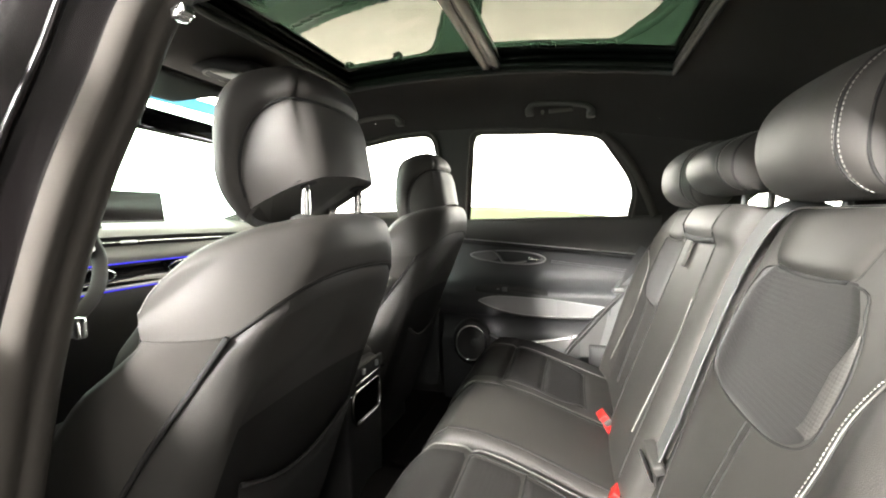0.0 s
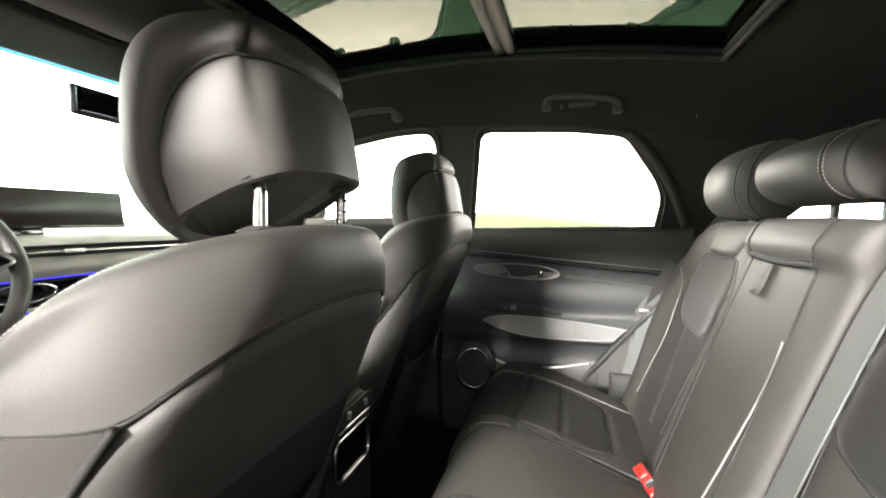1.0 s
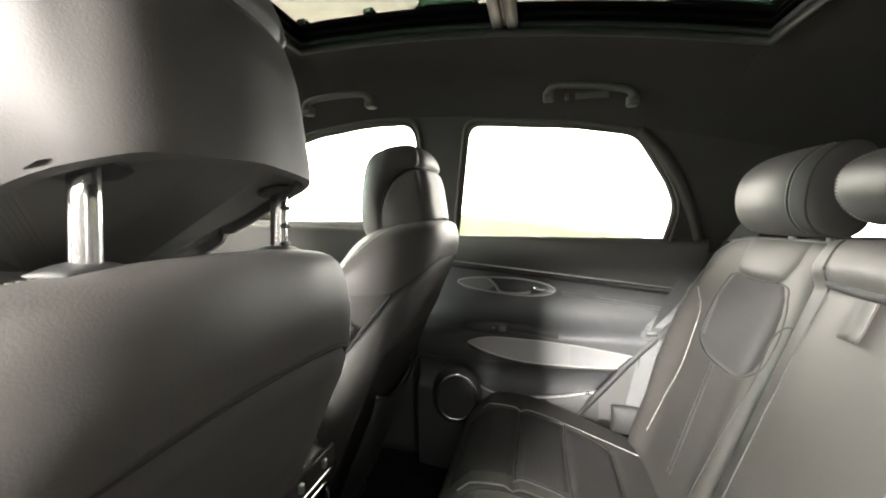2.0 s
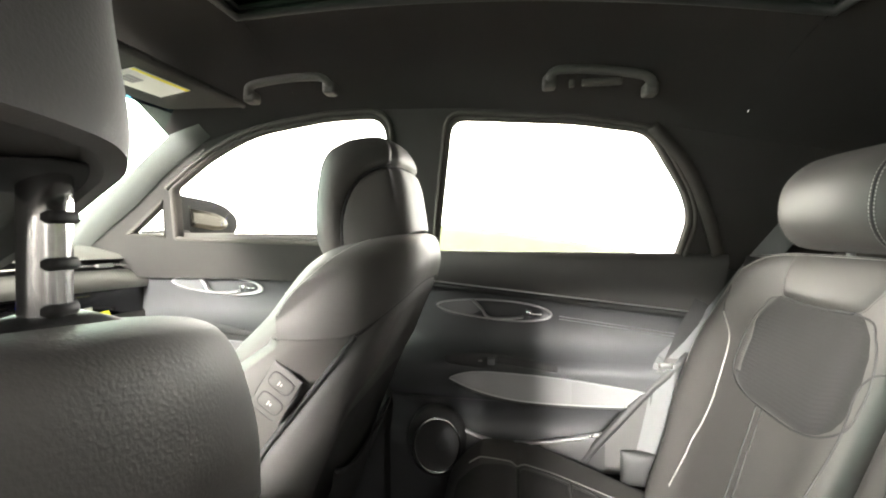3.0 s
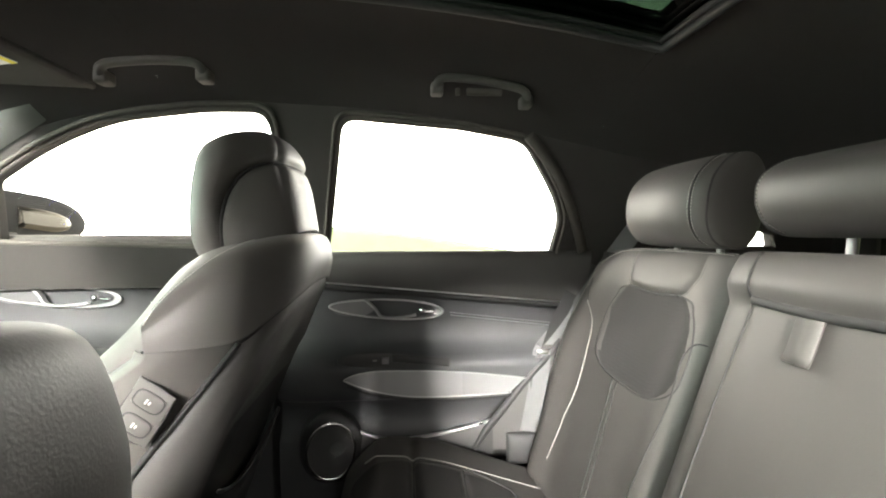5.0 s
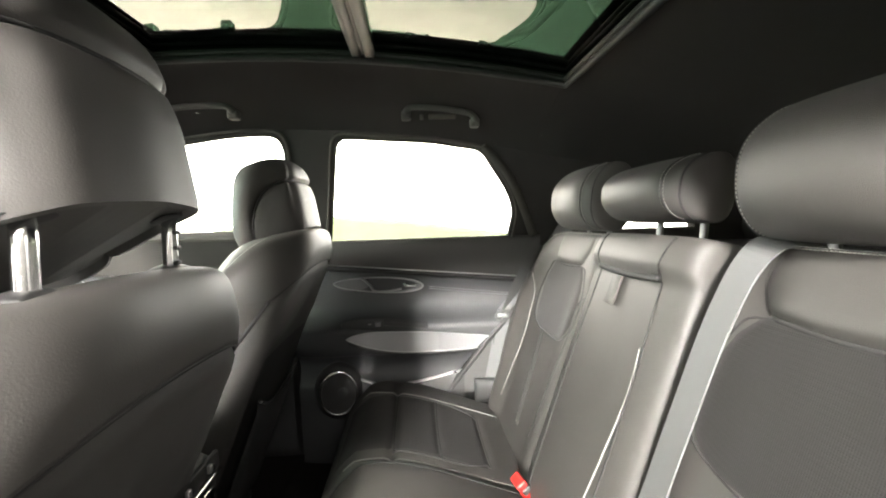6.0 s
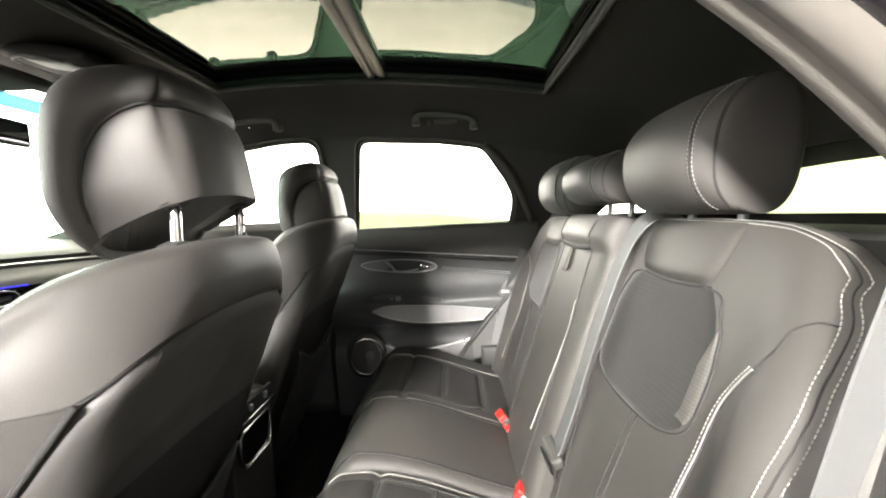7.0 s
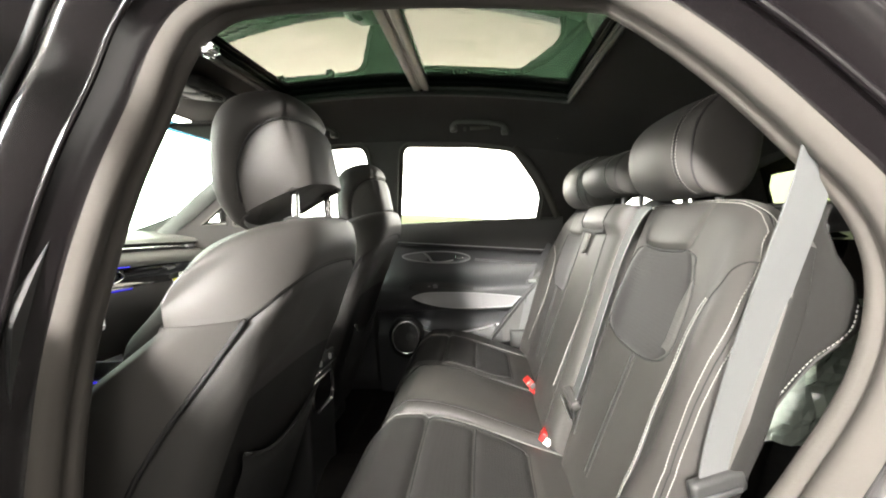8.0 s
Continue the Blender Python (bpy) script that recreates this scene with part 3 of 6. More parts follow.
def make_door(name, label, x0, x1, ox, oy, oz, rear):
    """A door's inner trim with its fittings; ox, oy, oz shift it from the rear one."""
    door = thing(name, label, "car door", kind="structure")

    def xr(z):
        if not rear:
            return x1
        return float(np.interp(z, [0.40, 0.647, 0.81, 0.885, 0.97, 1.14], [0.0, 0.158, 0.292, 0.366, 0.44, 0.47]))

    prof = door_profile()
    rows_top, rows_mid, rows_low = [], [], []
    for z, y in prof:
        row = []
        for i in range(25):
            x = x0 + (xr(z) - x0) * i / 24
            w = math.exp(-((z - 1.045) / 0.05) ** 2)
            zz = z - (x + 0.19 - (0 if rear else ox)) * 0.10 * w + oz
            front = max(0.0, 1 - (x - x0) / 0.12)
            row.append((x, y + oy + 0.02 * front * front, zz))
        (rows_top if z > 1.05 else rows_mid if z > 0.75 else rows_low).append(row)
    rows_mid.insert(0, [(p[0], p[1] + 0.001, p[2]) for p in rows_top[-1]])
    rows_low.insert(0, rows_mid[-1])
    part("upper_trim", grid_bm(rows_top), DOORTOP, door, "dark soft-grain upper door trim")
    part("panel", grid_bm(rows_mid), DOORSOFT, door, "black leather door panel")
    part("lower_panel", grid_bm(rows_low), DOORSOFT, door)

    def line_z(x):
        return 1.050 - (x - ox + 0.19) * 0.10 + oz

    xs = np.linspace(x0 + 0.01, min(x1, 0.415), 24)
    part("chrome_strip", tube_bm([(x, 0.6655 + oy, line_z(x) + 0.004) for x in xs], 0.0019, 6), SATIN, door, "thin bright metal line")
    part("groove", tube_bm([(x, 0.671 + oy, line_z(x) - 0.006) for x in xs], 0.0085, 6), SEAM, door)
    # double stitched seam
    sx0, sx1 = (0.10, 0.405) if rear else (-0.66, -0.37)
    st = bmesh.new()
    for dz in (0, 0.007):
        stitch_bm([(x, 0.6885 + oy, 0.962 + oz + dz - (x - ox - 0.11) * 0.125) for x in np.linspace(sx0, sx1, 20)], 0.007, 0.005, 0.0007, bm=st)
    part("stitching", st, SATIN, door, "pale double stitching")
    # oval handle recess
    cx, cz, ax, az, yb = -0.069 + ox, 0.984 + oz, 0.146, 0.029, 0.686 + oy
    ell = [(cx + ax * math.cos(a), yb - 0.003, cz + az * math.sin(a) * (0.85 + 0.15 * math.cos(a)) - 0.062 * ax * math.cos(a)) for a in np.linspace(0, 2 * math.pi, 49)[:-1]]
    part("handle_ring", tube_bm(ell, 0.0026, 8, closed=True, up=(0, 1, 0)), RING, door, "oval chrome ring")
    rows = []
    for k in (1.0, 0.85, 0.6, 0.3, 0.02):
        rows.append([(cx + (p[0] - cx) * k, yb + 0.012 * (1 - k ** 3), cz + (p[2] - cz) * k) for p in ell])
    part("handle_dish", grid_bm(rows, wrap_v=True), BRUSHED if not rear else DARKMETAL, door, "dark metal dish")
    lever = smooth_line([(cx - 0.055, yb - 0.006, cz + 0.026), (cx - 0.03, yb - 0.012, cz + 0.004), (cx - 0.012, yb - 0.014, cz - 0.018), (cx + 0.03, yb - 0.012, cz - 0.021), (cx + 0.075, yb - 0.008, cz - 0.016)], 24)
    part("door_handle", tube_bm(lever, 0.0075, 8, flat=0.5), RING, door, "bright curved door lever")
    plate = [(cx - 0.085 + 0.055 * math.cos(a), yb - 0.001 - 0.002, cz + 0.004 + 0.021 * math.sin(a)) for a in np.linspace(0, 2 * math.pi, 25)[:-1]]
    part("handle_plate", plate_bm(plate, (), (0, 0.004, 0)), DARKMETAL, door, smooth=False)
    part("lock_knob", cyl_bm((cx + 0.092, yb - 0.016, cz - 0.004), (cx + 0.092, yb + 0.004, cz - 0.004), 0.008), CHROME, door)
    part("lock_lever", box_bm((cx + 0.108, yb - 0.007, cz - 0.008), (0.03, 0.008, 0.007), 0.003), CHROME, door)
    # armrest insert
    ins = [(-0.172, 0.822), (-0.14, 0.834), (-0.085, 0.840), (0.03, 0.836), (0.13, 0.829), (0.272, 0.811), (0.274, 0.806), (0.245, 0.776), (0.235, 0.771), (0.10, 0.768), (0.0, 0.771), (-0.07, 0.782), (-0.125, 0.798), (-0.165, 0.815)]
    loop = [(x + ox, z + oz) for x, z in ins]
    pl = [Vector((x, 0.628 + oy + max(0, (0.80 - z + oz)) * 0.12, z)) for x, z in loop]
    part("armrest_insert", plate_bm(pl, (), (0, 0.012, 0)), BRUSHED, door, "lens-shaped brushed metal insert", smooth=False)
    gl = [p + Vector((0, -0.0015, 0)) for p in pl if p.x > 0.12 + ox]
    part("speaker_grille", plate_bm([Vector((0.12 + ox, 0.6265 + oy, 0.829 + oz)), *gl[:], Vector((0.12 + ox, 0.630 + oy, 0.7695 + oz))], (), (0, 0.001, 0)), GRILLE, door, "fine perforated metal grille", smooth=False)
    part("insert_frame", tube_bm(smooth_line([p + Vector((0, -0.002, 0)) for p in pl], 60, True), 0.0017, 6, closed=True, up=(0, 1, 0)), RING, door, "bright metal edge")
    part("insert_lip", tube_bm([p + Vector((0, 0.002, -0.006)) for p in pl[7:]], 0.006, 6), RUBBER_DARK, door)
    # window switch pod and pull pocket
    pod = Pillow(lambda a, b: (-0.045 + ox + 0.145 * a, 0.640 + oy, 0.852 + oz + 0.024 * b * math.sqrt(1 - 0.92 * a * a) - 0.012 * a + 0.006 * (1 - a * a)), (0, -1, 0.7), 0.010, 0.01, 2.2, 3)
    part("switch_pod", pod.mesh(21, 11), PLASTIC, door, "black switch pod")
    cup = Pillow(lambda a, b: (0.015 + ox + 0.072 * a, 0.632 + oy, 0.862 + oz + 0.010 * b - 0.008 * a), (0, -1, 0.7), 0.006, 0.004, 2.5, 2.5)
    part("pull_cup", cup.mesh(15, 9), RUBBER_DARK, door)
    if rear:
        part("window_switch", box_bm((-0.072, 0.627, 0.866), (0.018, 0.012, 0.016), 0.003), DARKMETAL, door, "small window switch")
        part("switch_mark", box_bm((-0.098, 0.629, 0.866), (0.010, 0.004, 0.004), 0.001), PIPING, door)
    else:
        for k in (0, 1):
            part("window_switch", box_bm((-0.10 + ox + 0.035 * k, 0.626 + oy, 0.868 + oz), (0.026, 0.014, 0.010), 0.003), SATIN, door)
    # map pocket and loudspeaker
    pk = smooth_line([(-0.20 + ox, 0.650 + oy, 0.715 + oz), (-0.14 + ox, 0.645 + oy, 0.683 + oz), (-0.055 + ox, 0.642 + oy, 0.660 + oz), (0.06 + ox, 0.642 + oy, 0.668 + oz), (0.20 + ox, 0.648 + oy, 0.695 + oz)], 30)
    part("pocket_edge", tube_bm(pk, 0.006, 8, flat=0.7), SATIN if rear else PLASTIC, door, "satin pocket rim")
    rows = []
    for k, (dy, dz) in enumerate(((0.0, 0.0), (-0.012, -0.03), (-0.012, -0.09), (0.0, -0.2))):
        rows.append([p + Vector((0, dy, dz)) for p in pk])
    part("map_pocket", grid_bm(rows), PLASTIC, door)
    if rear:
        c = Vector((-0.203, 0.606, 0.656))
        ring = [c + Vector((0.056 * math.cos(a), 0.010 * math.cos(a), 0.068 * math.sin(a))) for a in np.linspace(0, 2 * math.pi, 41)[:-1]]
        part("speaker_ring", tube_bm(ring, 0.0035, 8, closed=True, up=(0, 1, 0)), CHROME, door, "thin chrome ring")
        rows = [[c + (p - c) * k + Vector((0, 0.012 * (1 - k), 0)) for p in ring] for k in (1.0, 0.7, 0.4, 0.02)]
        part("speaker_cone", grid_bm(rows, wrap_v=True), NET, door, "black speaker mesh")
        pod = Pillow(lambda a, b: (-0.208 + 0.078 * a * math.sqrt(1 - b * b / 2), 0.650, 0.650 + 0.094 * b * math.sqrt(1 - a * a / 2)), (0, -1, 0), 0.034, 0.02, 3, 3)
        part("speaker_pod", pod.mesh(21, 21), RUBBER_DARK, door)
        part("gap_edge", tube_bm([(xr(z) + 0.004, 0.640, z) for z in np.linspace(0.60, 0.90, 12)], 0.010, 8), RUBBER_DARK, door, "black rear edge of the door")
    return door


make_door("door_1", "closed rear car door with black leather trim and metal insert", -0.34, 0.42, 0, 0, 0, True)
make_door("door_2", "closed front car door with black leather trim and metal insert", -1.25, -0.36, -0.805, 0.026, 0.045, False)


# ---- left side with the open rear doorway ----
DOORWAY = [(-0.348, -0.690, 0.75), (-0.353, -0.652, 0.944), (-0.331, -0.632, 1.07), (-0.298, -0.610, 1.19), (-0.262, -0.586, 1.29), (-0.238, -0.570, 1.360), (-0.205, -0.560, 1.402), (-0.14, -0.555, 1.420),
           (0.078, -0.556, 1.410), (0.262, -0.562, 1.385), (0.310, -0.570, 1.362), (0.394, -0.592, 1.280), (0.467, -0.617, 1.185), (0.506, -0.635, 1.12), (0.514, -0.652, 1.05), (0.482, -0.672, 0.965), (0.403, -0.698, 0.872), (0.33, -0.71, 0.78), (0.28, -0.72, 0.62), (0.20, -0.725, 0.50), (0.05, -0.73, 0.45), (-0.2, -0.73, 0.45), (-0.30, -0.725, 0.50)]


def make_left_side():
    line = smooth_line(DOORWAY, 184, True)
    n = len(line)
    c = sum(line, Vector()) / n
    outs = []
    for i in range(n):
        d = line[(i + 1) % n] - line[i - 1]
        o = Vector((d.z, 0, -d.x)).normalized()
        if o.dot(line[i] - c) < 0:
            o = -o
        outs.append(o)

    def ring(d, y):
        """Doorway line pushed outwards by d; ahead of the pillar it stops short of the driver's window."""
        return [p + o * (min(d, 0.15) if o.x < -0.4 and p.z > 1.0 else d) + Vector((0, -y, 0)) for p, o in zip(line, outs)]

    seal = [ring(d, y) for d, y in ((0.03, -0.012), (0.002, -0.006), (-0.006, 0.004), (-0.006, 0.016), (0.001, 0.021), (0.0015, 0.024), (-0.004, 0.027), (-0.003, 0.040), (0.006, 0.048), (0.016, 0.050))]
    fr = thing("doorway_left", "open rear doorway of a black car with grey rubber seal", "doorway", kind="structure")
    part("door_seal", grid_bm(seal, wrap_v=True), RUBBER, fr, "grey moulded rubber door seal")
    body = [ring(d, y) for d, y in ((0.012, 0.047), (0.024, 0.050), (0.028, 0.064), (0.044, 0.074), (0.050, 0.088), (0.078, 0.098), (0.084, 0.104), (0.092, 0.098), (0.105, 0.108), (0.125, 0.140), (0.16, 0.165), (0.24, 0.19), (0.40, 0.20))]
    part("door_frame", grid_bm(body, wrap_v=True), PAINT, fr, "glossy black painted door frame")
    bead = ring(0.041, 0.078)
    part("frame_bead", tube_bm(bead, 0.004, 8, closed=True), PAINT, fr)
    bead = ring(0.094, 0.108)
    part("outer_bead", tube_bm(bead, 0.006, 8, closed=True), RUBBER_DARK, fr)
    # inner closing skin round the doorway
    outline = [Vector((x, -side_y(max(z, 1.05)), z)) for x, z in [(-1.62, 0.30), (-1.62, 1.12)] + [(x, side_z(x) + (0.05 if x > -0.85 else 0.0)) for x in np.linspace(-1.55, 1.25, 40)] + [(1.25, 0.30)]]
    hole = [Vector((p.x, -side_y(max(p.z, 1.05)), p.z)) for p in ring(0.028, 0)]
    holef = [Vector((x, -side_y(z), z)) for x, z in FRONT_WIN]
    shift = Vector((-0.13, 0, 0))
    holef = [p + shift for p in holef]
    bm = plate_bm(outline, [hole, holef], (0, -0.03, 0))
    tagged(part("wall_south_inner", bm, PLASTIC, smooth=False), "black inner body side round the open doorway", "body side", kind="structure")
    w = thing("window_4", "driver door window, clear glass", "window", kind="structure")
    pane_part("pane", [p + Vector((0, -0.03, 0)) for p in holef], (0, -0.004, 0), GLASS, w)
    for dz in (0, 0.014):
        tagged(part("screw", box_bm((-0.206 + dz * 0.4, -0.585, 1.366 + dz * 0.2), (0.013, 0.016, 0.013), 0.005, 3), CHROME), "bright bolt head on the door pillar", "bolt")
    # lower belt guide hardware on the door pillar
    tagged(part("pillar_catch", box_bm((-0.385, -0.602, 1.026), (0.022, 0.014, 0.026), 0.007, 3), CHROME), "small chrome catch on the door pillar", "catch")


make_left_side()


def make_open_door():
    """The rear left door, hinged at its front edge and standing wide open."""
    d = thing("door_3", "rear door of the black car standing wide open", "car door", kind="structure", at=(-0.42, -0.80, 0.0))
    m = Matrix.Rotation(radians(-80), 4, "Z")
    d.matrix_world = Matrix.Translation((-0.42, -0.80, 0.0)) @ m
    part("outer_skin", box_bm((0.48, -0.05, 0.72), (0.94, 0.03, 0.80), 0.012, 2), PAINT, d, "glossy black outer skin")
    part("panel", box_bm((0.48, 0.0, 0.73), (0.90, 0.07, 0.76), 0.025, 3), DOORSOFT, d, "black leather door panel")
    fr = [(0.03, -0.04, 1.12), (0.10, -0.02, 1.40), (0.45, -0.015, 1.44), (0.72, -0.02, 1.38), (0.93, -0.04, 1.12)]
    part("window_frame", tube_bm(smooth_line(fr, 40), 0.028, 10), PAINT, d, "glossy black window frame")


make_open_door()


# ---- front: windscreen, A-pillars, cowl; rear: tailgate ----
def make_ends():
    def ws(x, y):
        # windscreen sheet from header to cowl
        t = (x + 0.80) / (-1.50 + 0.80)
        return Vector((x + 0.05 * (abs(y) / 0.6) ** 2 * 1.0, y, 1.488 + (1.115 - 1.488) * t - 0.012 * (abs(y) / 0.6) ** 2))
    xs = [-0.80, -0.822, -0.840, *np.linspace(-0.92, -1.50, 11)]
    wn = thing("window_5", "wide windscreen, clear glass with blue shade band", "windscreen", kind="structure")
    rows = [[ws(x, y * (0.58 + 0.17 * i / 13)) for y in np.linspace(-1, 1, 13)] for i, x in enumerate(xs)]
    pane_part("pane", rows[2:], (-0.002, 0, 0.005), GLASS_WS, wn)
    pane_part("shade_band", rows[:3], (-0.002, 0, 0.005), GLASS_BAND, wn, label="blue tinted shade band")
    for s in (-1, 1):
        up = [(-0.775, 0.512, 1.466), (-0.881, 0.532, 1.405), (-0.966, 0.549, 1.355), (-1.15, 0.590, 1.248), (-1.42, 0.665, 1.09)]
        lo = [(-0.765, 0.556, 1.420), (-0.91, 0.583, 1.339), (-1.036, 0.610, 1.257), (-1.22, 0.648, 1.150), (-1.42, 0.700, 1.03)]
        pil = [[(p[0], s * p[1], p[2]), ((p[0] + q[0]) / 2 + 0.004, s * ((p[1] + q[1]) / 2 - 0.012), (p[2] + q[2]) / 2 - 0.004), (q[0], s * q[1], q[2])] for p, q in zip(up, lo)]
        rows = []
        cols = list(zip(*pil))
        sm = [smooth_line(cidx, 24) for cidx in cols]
        rows = [list(r) for r in zip(*sm)]
        tagged(part("pillar", grid_bm(rows), mat("pillar_trim", (0.075, 0.080, 0.074), 0.7, grain=0.3, grain_scale=900)), "grey cloth covered windscreen pillar", "pillar", kind="structure")
    bm = box_bm((-1.60, 0, 0.75), (0.06, 1.5, 0.8), 0.01)
    tagged(part("bulkhead", bm, PLASTIC), "black bulkhead behind the dashboard", "bulkhead", kind="structure")
    # tailgate with its glass
    def tg(y, z):
        return Vector((1.30 - 0.55 * (z - 1.0) - 0.05 * (y / 0.6) ** 2, y, z))
    outer = [tg(y, z) for y, z in [(-0.72, 0.30), (0.72, 0.30), (0.66, 1.12), (0.56, 1.30), (0.3, 1.335), (-0.3, 1.335), (-0.56, 1.30), (-0.66, 1.12)]]
    hole = [tg(y, z) for y, z in [(-0.56, 1.115), (0.56, 1.115), (0.50, 1.265), (0.3, 1.30), (0, 1.305), (-0.3, 1.30), (-0.50, 1.265)]]
    tagged(part("tailgate", plate_bm(outer, [hole], (0.03, 0, 0)), CLOTH, smooth=False), "black trimmed tailgate with a window opening", "tailgate", kind="structure")
    w = thing("window_6", "pale green tinted rear window", "rear window", kind="structure")
    pane_part("pane", [h + Vector((0.012, 0, 0)) for h in hole], (0.004, 0, 0), GLASS_REAR, w)
    rows = [[(x, y, 1.085 - 0.01 * math.cos(y * 3)) for y in np.linspace(-0.66, 0.66, 9)] for x in np.linspace(0.58, 1.24, 8)]
    tagged(part("cargo_cover", grid_bm(rows), PLASTIC), "black roller cover behind the rear seat", "cargo cover")


make_ends()


def make_floor():
    xs, ys = np.linspace(-1.75, 1.25, 40), np.linspace(-0.83, 0.83, 34)
    def fz(x, y):
        t = math.exp(-(y / 0.12) ** 4) * 0.11 * (1 if x < 0.1 else 0)
        return 0.36 + t + (0.16 * max(0, min(1, (x - 0.02) / 0.15)))
    tagged(part("floor", grid_bm([[(x, y, fz(x, y)) for y in ys] for x in xs]), CARPET), "black carpeted car floor with centre tunnel", "floor", kind="structure")
    for s in (-1, 1):
        m = Pillow(lambda a, b: (-0.16 + 0.20 * a, s * 0.40 + 0.21 * b, 0.366 + 0.03 * max(0, -a) ** 2), (0, 0, 1), 0.012, 0.004, 8, 8)
        tagged(part("floor_mat", m.mesh(17, 17), CARPET), "black carpet floor mat in the rear footwell", "floor mat", "floor mats")


make_floor()

# ---- front seats ----
def loft_bm(rows, per=6, closed=False):
    """Smooth sheet through rows of equally many points; each row is already smooth."""
    cols = [smooth_line(c, per * (len(rows) - 1)) for c in zip(*rows)]
    return [list(r) for r in zip(*cols)]


def mirror_row(half):
    """Full row from its half: (half width, x, z) from the middle outwards."""
    right = [Vector((x, w, z)) for w, x, z in half]
    return [Vector((p.x, -p.y, p.z)) for p in reversed(right[1:])] + right


HOOD_RIDGE = [(0, -0.208, 1.148), (0.075, -0.211, 1.146), (0.140, -0.224, 1.136), (0.187, -0.243, 1.118), (0.217, -0.268, 1.090), (0.229, -0.288, 1.066), (0.233, -0.301, 1.044)]
HOOD_BACK = [(0, -0.146, 1.153), (0.066, -0.144, 1.151), (0.112, -0.150, 1.145), (0.146, -0.172, 1.133), (0.183, -0.207, 1.109), (0.212, -0.250, 1.074), (0.2345, -0.300, 1.035)]
HOOD_MID = [(0, -0.126, 1.112), (0.066, -0.127, 1.111), (0.118, -0.136, 1.103), (0.158, -0.163, 1.089), (0.196, -0.206, 1.060), (0.221, -0.252, 1.041), (0.2355, -0.299, 1.024)]
HOOD_SEAM = [(0, -0.137, 1.073), (0.070, -0.137, 1.071), (0.125, -0.142, 1.063), (0.165, -0.163, 1.043), (0.200, -0.203, 1.012), (0.224, -0.252, 1.009), (0.2345, -0.298, 1.011)]


def back_x(z):
    return float(np.interp(z, [0.40, 0.60, 0.837, 0.938, 1.067, 1.15], [-0.40, -0.322, -0.230, -0.190, -0.140, -0.128]))


def seam_x(z):
    return float(np.interp(z, [0.40, 0.60, 0.757, 0.80, 0.871, 0.944, 1.012], [-0.54, -0.47, -0.385, -0.361, -0.311, -0.252, -0.199]))


def seam_w(z):
    return float(np.interp(z, [0.40, 0.60, 0.80, 0.871, 0.944, 1.012], [0.235, 0.243, 0.232, 0.224, 0.213, 0.204]))


def bolster_x(z):
    return float(np.interp(z, [0.40, 0.60, 0.80, 0.885, 0.93, 0.965, 1.00, 1.012], [-0.64, -0.60, -0.50, -0.437, -0.402, -0.352, -0.303, -0.298]))


